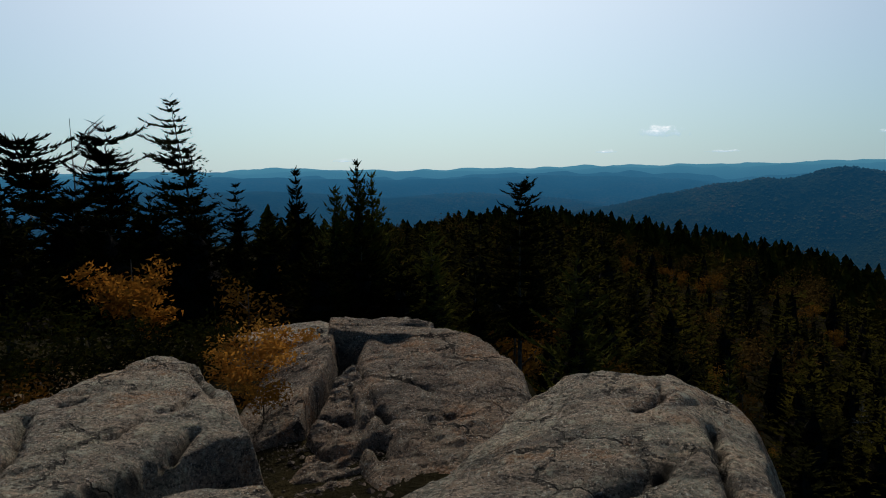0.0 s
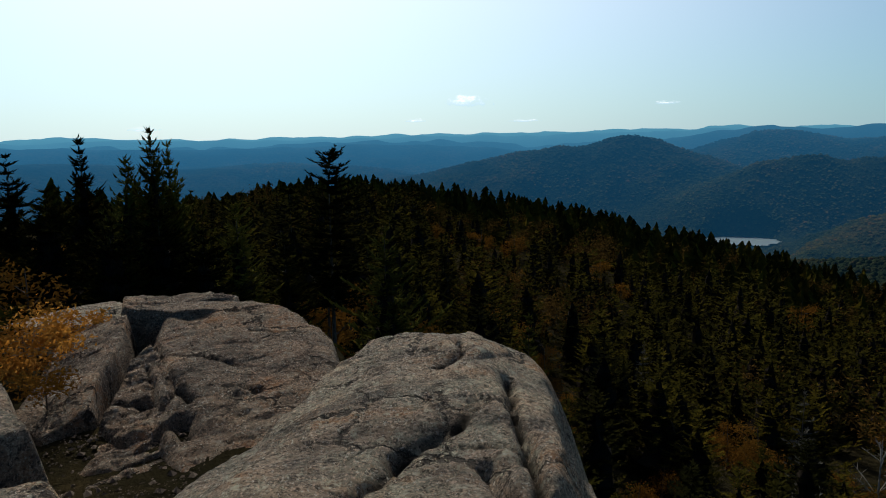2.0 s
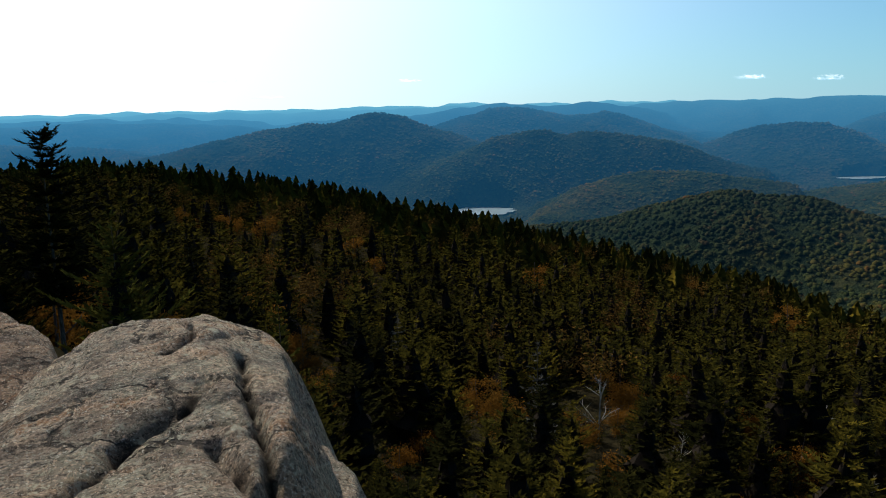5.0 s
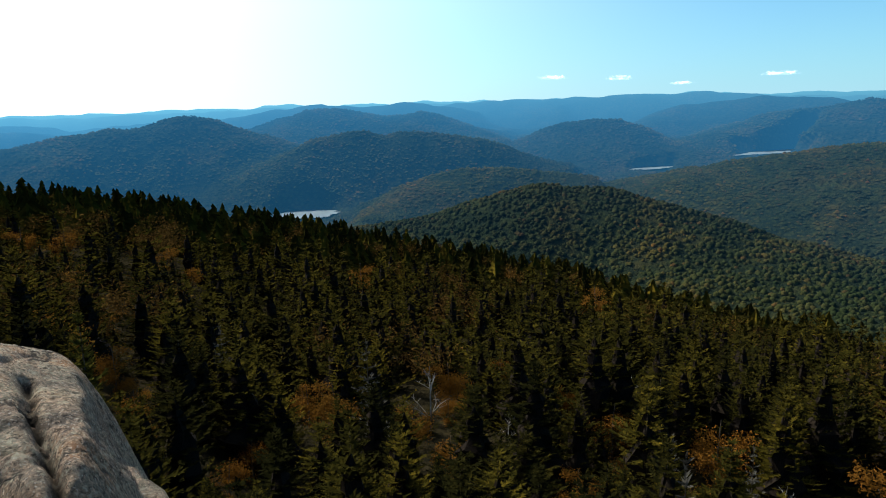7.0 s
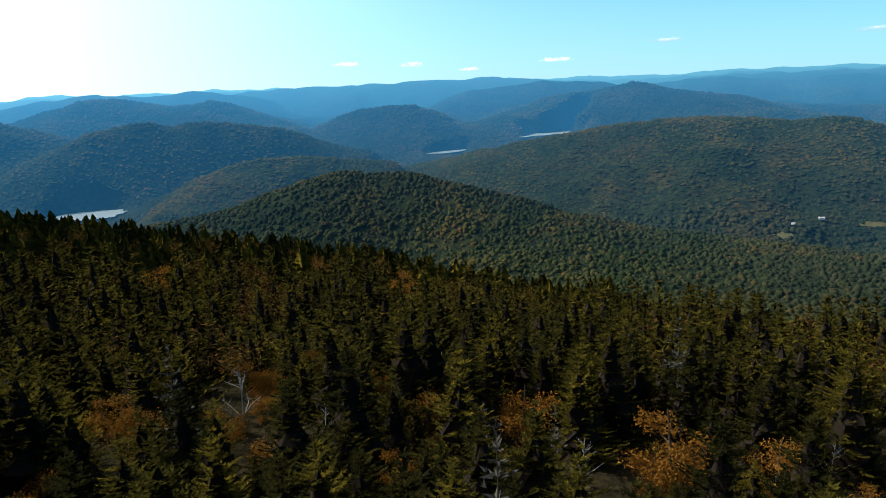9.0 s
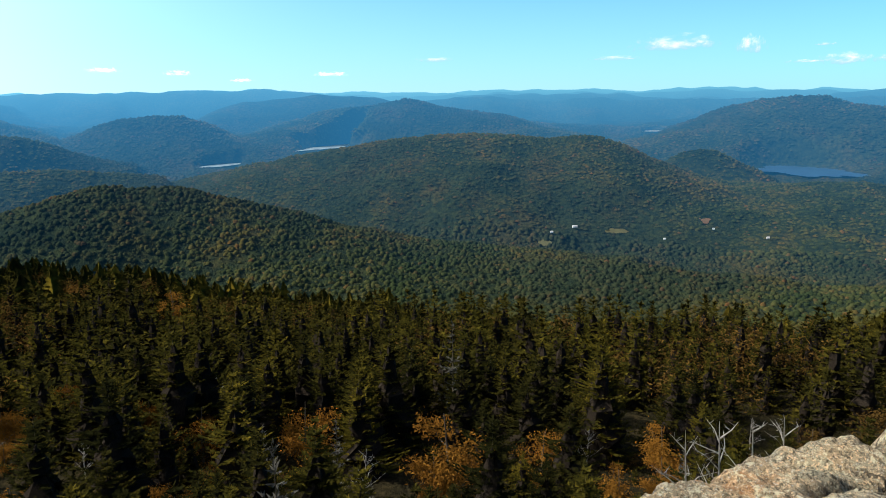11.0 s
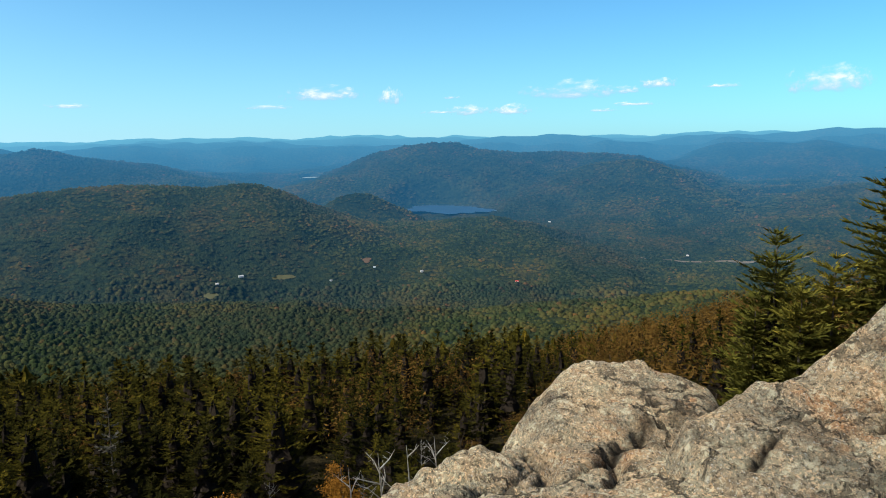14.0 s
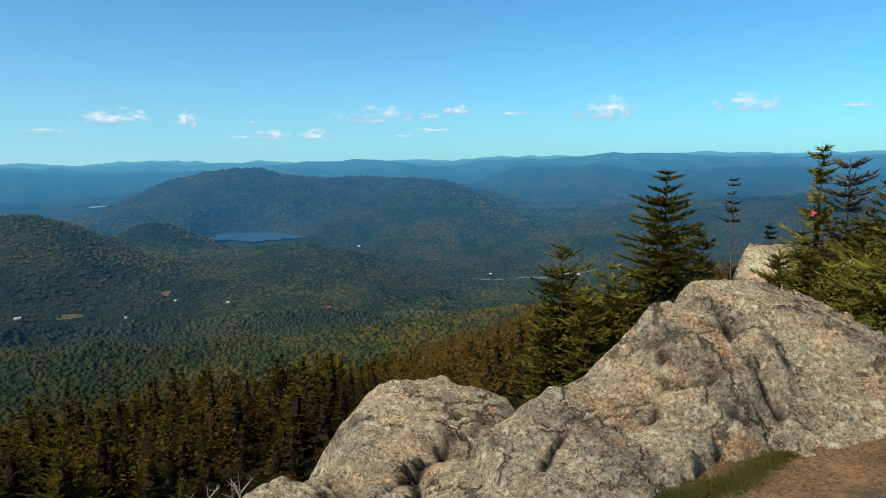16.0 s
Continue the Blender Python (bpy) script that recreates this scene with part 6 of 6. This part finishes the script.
def cloud(az, el, wide, tall, bright):
    """A small far cloud on the sky backdrop; wide and tall in degrees."""
    dist = 4850
    w, hgt = math.tan(radians(wide)) * dist * 0.95, math.tan(radians(tall)) * dist * (2.1 if tall > 0.45 else 1.4)
    vs, fs, n = [], [], 12
    for k in range(n + 1):
        a = (k / n - 0.5) * 2 * w
        bend = -0.06 * a * a / w
        vs += [(a, bend, 0), (a, bend, hgt)]
    fs = [(2 * k, 2 * k + 2, 2 * k + 3, 2 * k + 1) for k in range(n)]
    ob = new("cloud", mesh_from("cloud", vs, fs, [VAPOUR_BRIGHT if bright else VAPOUR], True))
    x, y = bearing(az, dist)
    ob.location = (x, y, EYE + dist * math.tan(radians(el)) - 0.3 * hgt)
    ob.rotation_euler = (0, 0, radians(az))
    ob.visible_shadow = False
    return tagged(ob, "small white fair-weather cloud low in the sky", "cloud", group="clouds", kind="structure")


for az, el, wide, tall in [
    (-16.6, 2.5, 2.6, 0.7), (-21.0, 1.1, 1.8, 0.3), (7.4, 0.75, 1.8, 0.3), (-12.5, 1.2, 1.2, 0.35), (-31.5, 2.2, 1.4, 0.3), (-98.2, 3.3, 4.4, 0.9), (-94.0, 2.5, 2.8, 0.35),
    (-108.0, 3.1, 1.0, 0.25), (-123.5, 3.7, 2.0, 0.6), (-121.8, 2.3, 2.6, 0.35), (-107.0, 2.0, 2.0, 0.25), (-103.3, 3.0, 1.5, 0.9), (-117.0, 3.2, 5.2, 1.0), (-109.3, 2.0, 2.4, 0.6),
    (-112.7, 2.0, 2.4, 0.6), (-120.9, 3.3, 2.0, 0.5), (-134.9, 3.2, 4.2, 1.3), (-145.1, 3.3, 4.2, 1.1), (-128.0, 3.4, 2.0, 0.35), (-119.5, 1.9, 1.6, 0.3), (-80.5, 2.6, 2.2, 0.35),
    (-152, 3.1, 2.0, 0.4), (-56.5, 1.9, 1.6, 0.4), (-61.5, 1.7, 1.4, 0.4), (-72.5, 1.6, 1.8, 0.35), (-66, 1.2, 1.2, 0.3)]:
    cloud(az, el, wide, tall, az > -75)


# ---- valley: houses, fields and a road ----
HOUSE_WALL = plain("white_boards", (0.5, 0.5, 0.49), 0.8, 0.4)
HOUSE_ROOF = plain("grey_roofing", (0.35, 0.35, 0.36), 0.6, 0.4)
RED_ROOF = plain("red_roofing", (0.45, 0.05, 0.04), 0.7, 0.4)


def house(az, el, long, deep, tall, roof, label):
    x, y, z = where(az, el)
    root = tagged(new("house"), label, "house", "valley houses")
    root.location, root.rotation_euler = (x, y, z - 1), (0, 0, radians(az + 15))
    bm = bmesh.new()
    bmesh.ops.create_cube(bm, size=1, matrix=Matrix.LocRotScale((0, 0, tall / 2), None, (long, deep, tall)))
    part("wall", bm, HOUSE_WALL, root)
    bm = bmesh.new()
    e = 0.6
    v = [bm.verts.new(p) for p in ((-long / 2 - e, -deep / 2 - e, tall), (long / 2 + e, -deep / 2 - e, tall), (long / 2 + e, deep / 2 + e, tall), (-long / 2 - e, deep / 2 + e, tall), (-long / 2 - e, 0, tall + deep * 0.35), (long / 2 + e, 0, tall + deep * 0.35))]
    for q in ((0, 1, 5, 4), (2, 3, 4, 5), (0, 4, 3), (1, 2, 5), (3, 2, 1, 0)):
        bm.faces.new([v[k] for k in q])
    part("roof", bm, roof, root)
    return root


for az, el, long, deep, tall, roof, label in [
    (-91.37, -10.2, 22, 12, 7, HOUSE_ROOF, "white house with a pale roof in the valley woods"), (-89.58, -10.68, 12, 9, 6, HOUSE_ROOF, "small white house in the valley woods"),
    (-105.44, -10.45, 12, 9, 7, HOUSE_ROOF, "small white house beside a clearing"), (-101.67, -9.95, 9, 8, 5, HOUSE_ROOF, "small house beside a bare clearing"),
    (-113.03, -11.29, 13, 9, 5, RED_ROOF, "red-roofed house in the valley woods"), (-115.6, -6.6, 14, 9, 6, HOUSE_ROOF, "white house on a distant hillside"),
    (-132.0, -9.0, 20, 10, 6, HOUSE_ROOF, "white house beside the valley road"), (-132.9, -9.05, 14, 10, 6, HOUSE_ROOF, "white house beside the valley road"), (-126.0, -9.0, 12, 9, 5, HOUSE_ROOF, "small white house beside the valley road"),
    (-98.2, -10.9, 9, 8, 5, HOUSE_ROOF, "small house among valley trees")]:
    house(az, el, long * 0.52, deep * 0.52, tall * 0.52, roof, label)


for row in CLEARINGS:
    clearing(*row)

# ---- rubble in the gap between the slabs ----
def rubble():
    g = np.random.RandomState(21)
    shapes = []
    for _ in range(6):
        v = np.array([(1, 0, 0), (0, 1, 0), (-1, 0, 0), (0, -1, 0), (0.2, 0.1, 0.75), (0, 0, -0.5)], float) * g.uniform(0.6, 1.2, (6, 3)) + g.normal(0, 0.12, (6, 3))
        shapes.append((v, np.array([(0, 1, 4), (1, 2, 4), (2, 3, 4), (3, 0, 4), (1, 0, 5), (2, 1, 5), (3, 2, 5), (0, 3, 5)])))
    n = 1500
    x, y = g.uniform(-1.3, -0.3, n), g.uniform(3.1, 5.1, n)
    size = 0.005 + 0.022 * g.rand(n) ** 6
    scatter("rubble", shapes, x, y, land(x, y) + 0.2 * size, size, size * g.uniform(0.8, 1.4, n), DARK_GRAVEL, "small broken stones on the dark ground between slabs", "stones")


DARK_GRAVEL = plain("dark_gravel", (0.085, 0.062, 0.045), 0.95, 60)
rubble()
# ---- grass by the ledge ----
def grass():
    g = np.random.RandomState(3)
    n = 9000
    t = g.rand(n)
    x = 2.44 - 0.08 * t + 0.03 * np.sin(t * 9) + 0.042 * g.normal(0, 1, n) * (0.4 + 0.7 * np.sin(3.1 * t))
    y = -2.85 - 1.1 * t + g.normal(0, 0.03, n)
    z = land(x, y)
    a = g.rand(n) * 6.283
    h, w = g.uniform(0.008, 0.030, n), 0.0035
    lean = g.normal(0, 0.025, (n, 2))
    p0 = np.stack([x - np.cos(a) * w, y - np.sin(a) * w, z - 0.01], 1)
    p1 = np.stack([x + np.cos(a) * w, y + np.sin(a) * w, z - 0.01], 1)
    p2 = np.stack([x + lean[:, 0], y + lean[:, 1], z + h], 1)
    v = np.stack([p0, p1, p2], 1).reshape(-1, 3)
    ob = new("grass", mesh_from("grass", v, np.arange(3 * n).reshape(-1, 3), [GRASS]))
    return tagged(ob, "short olive-green grass along the foot of the ledge", "grass", kind="stuff")


GRASS = foliage("grass_blades", [(0.0, (0.0248, 0.0268, 0.0062)), (1.0, (0.0619, 0.0578, 0.0145))])
grass()
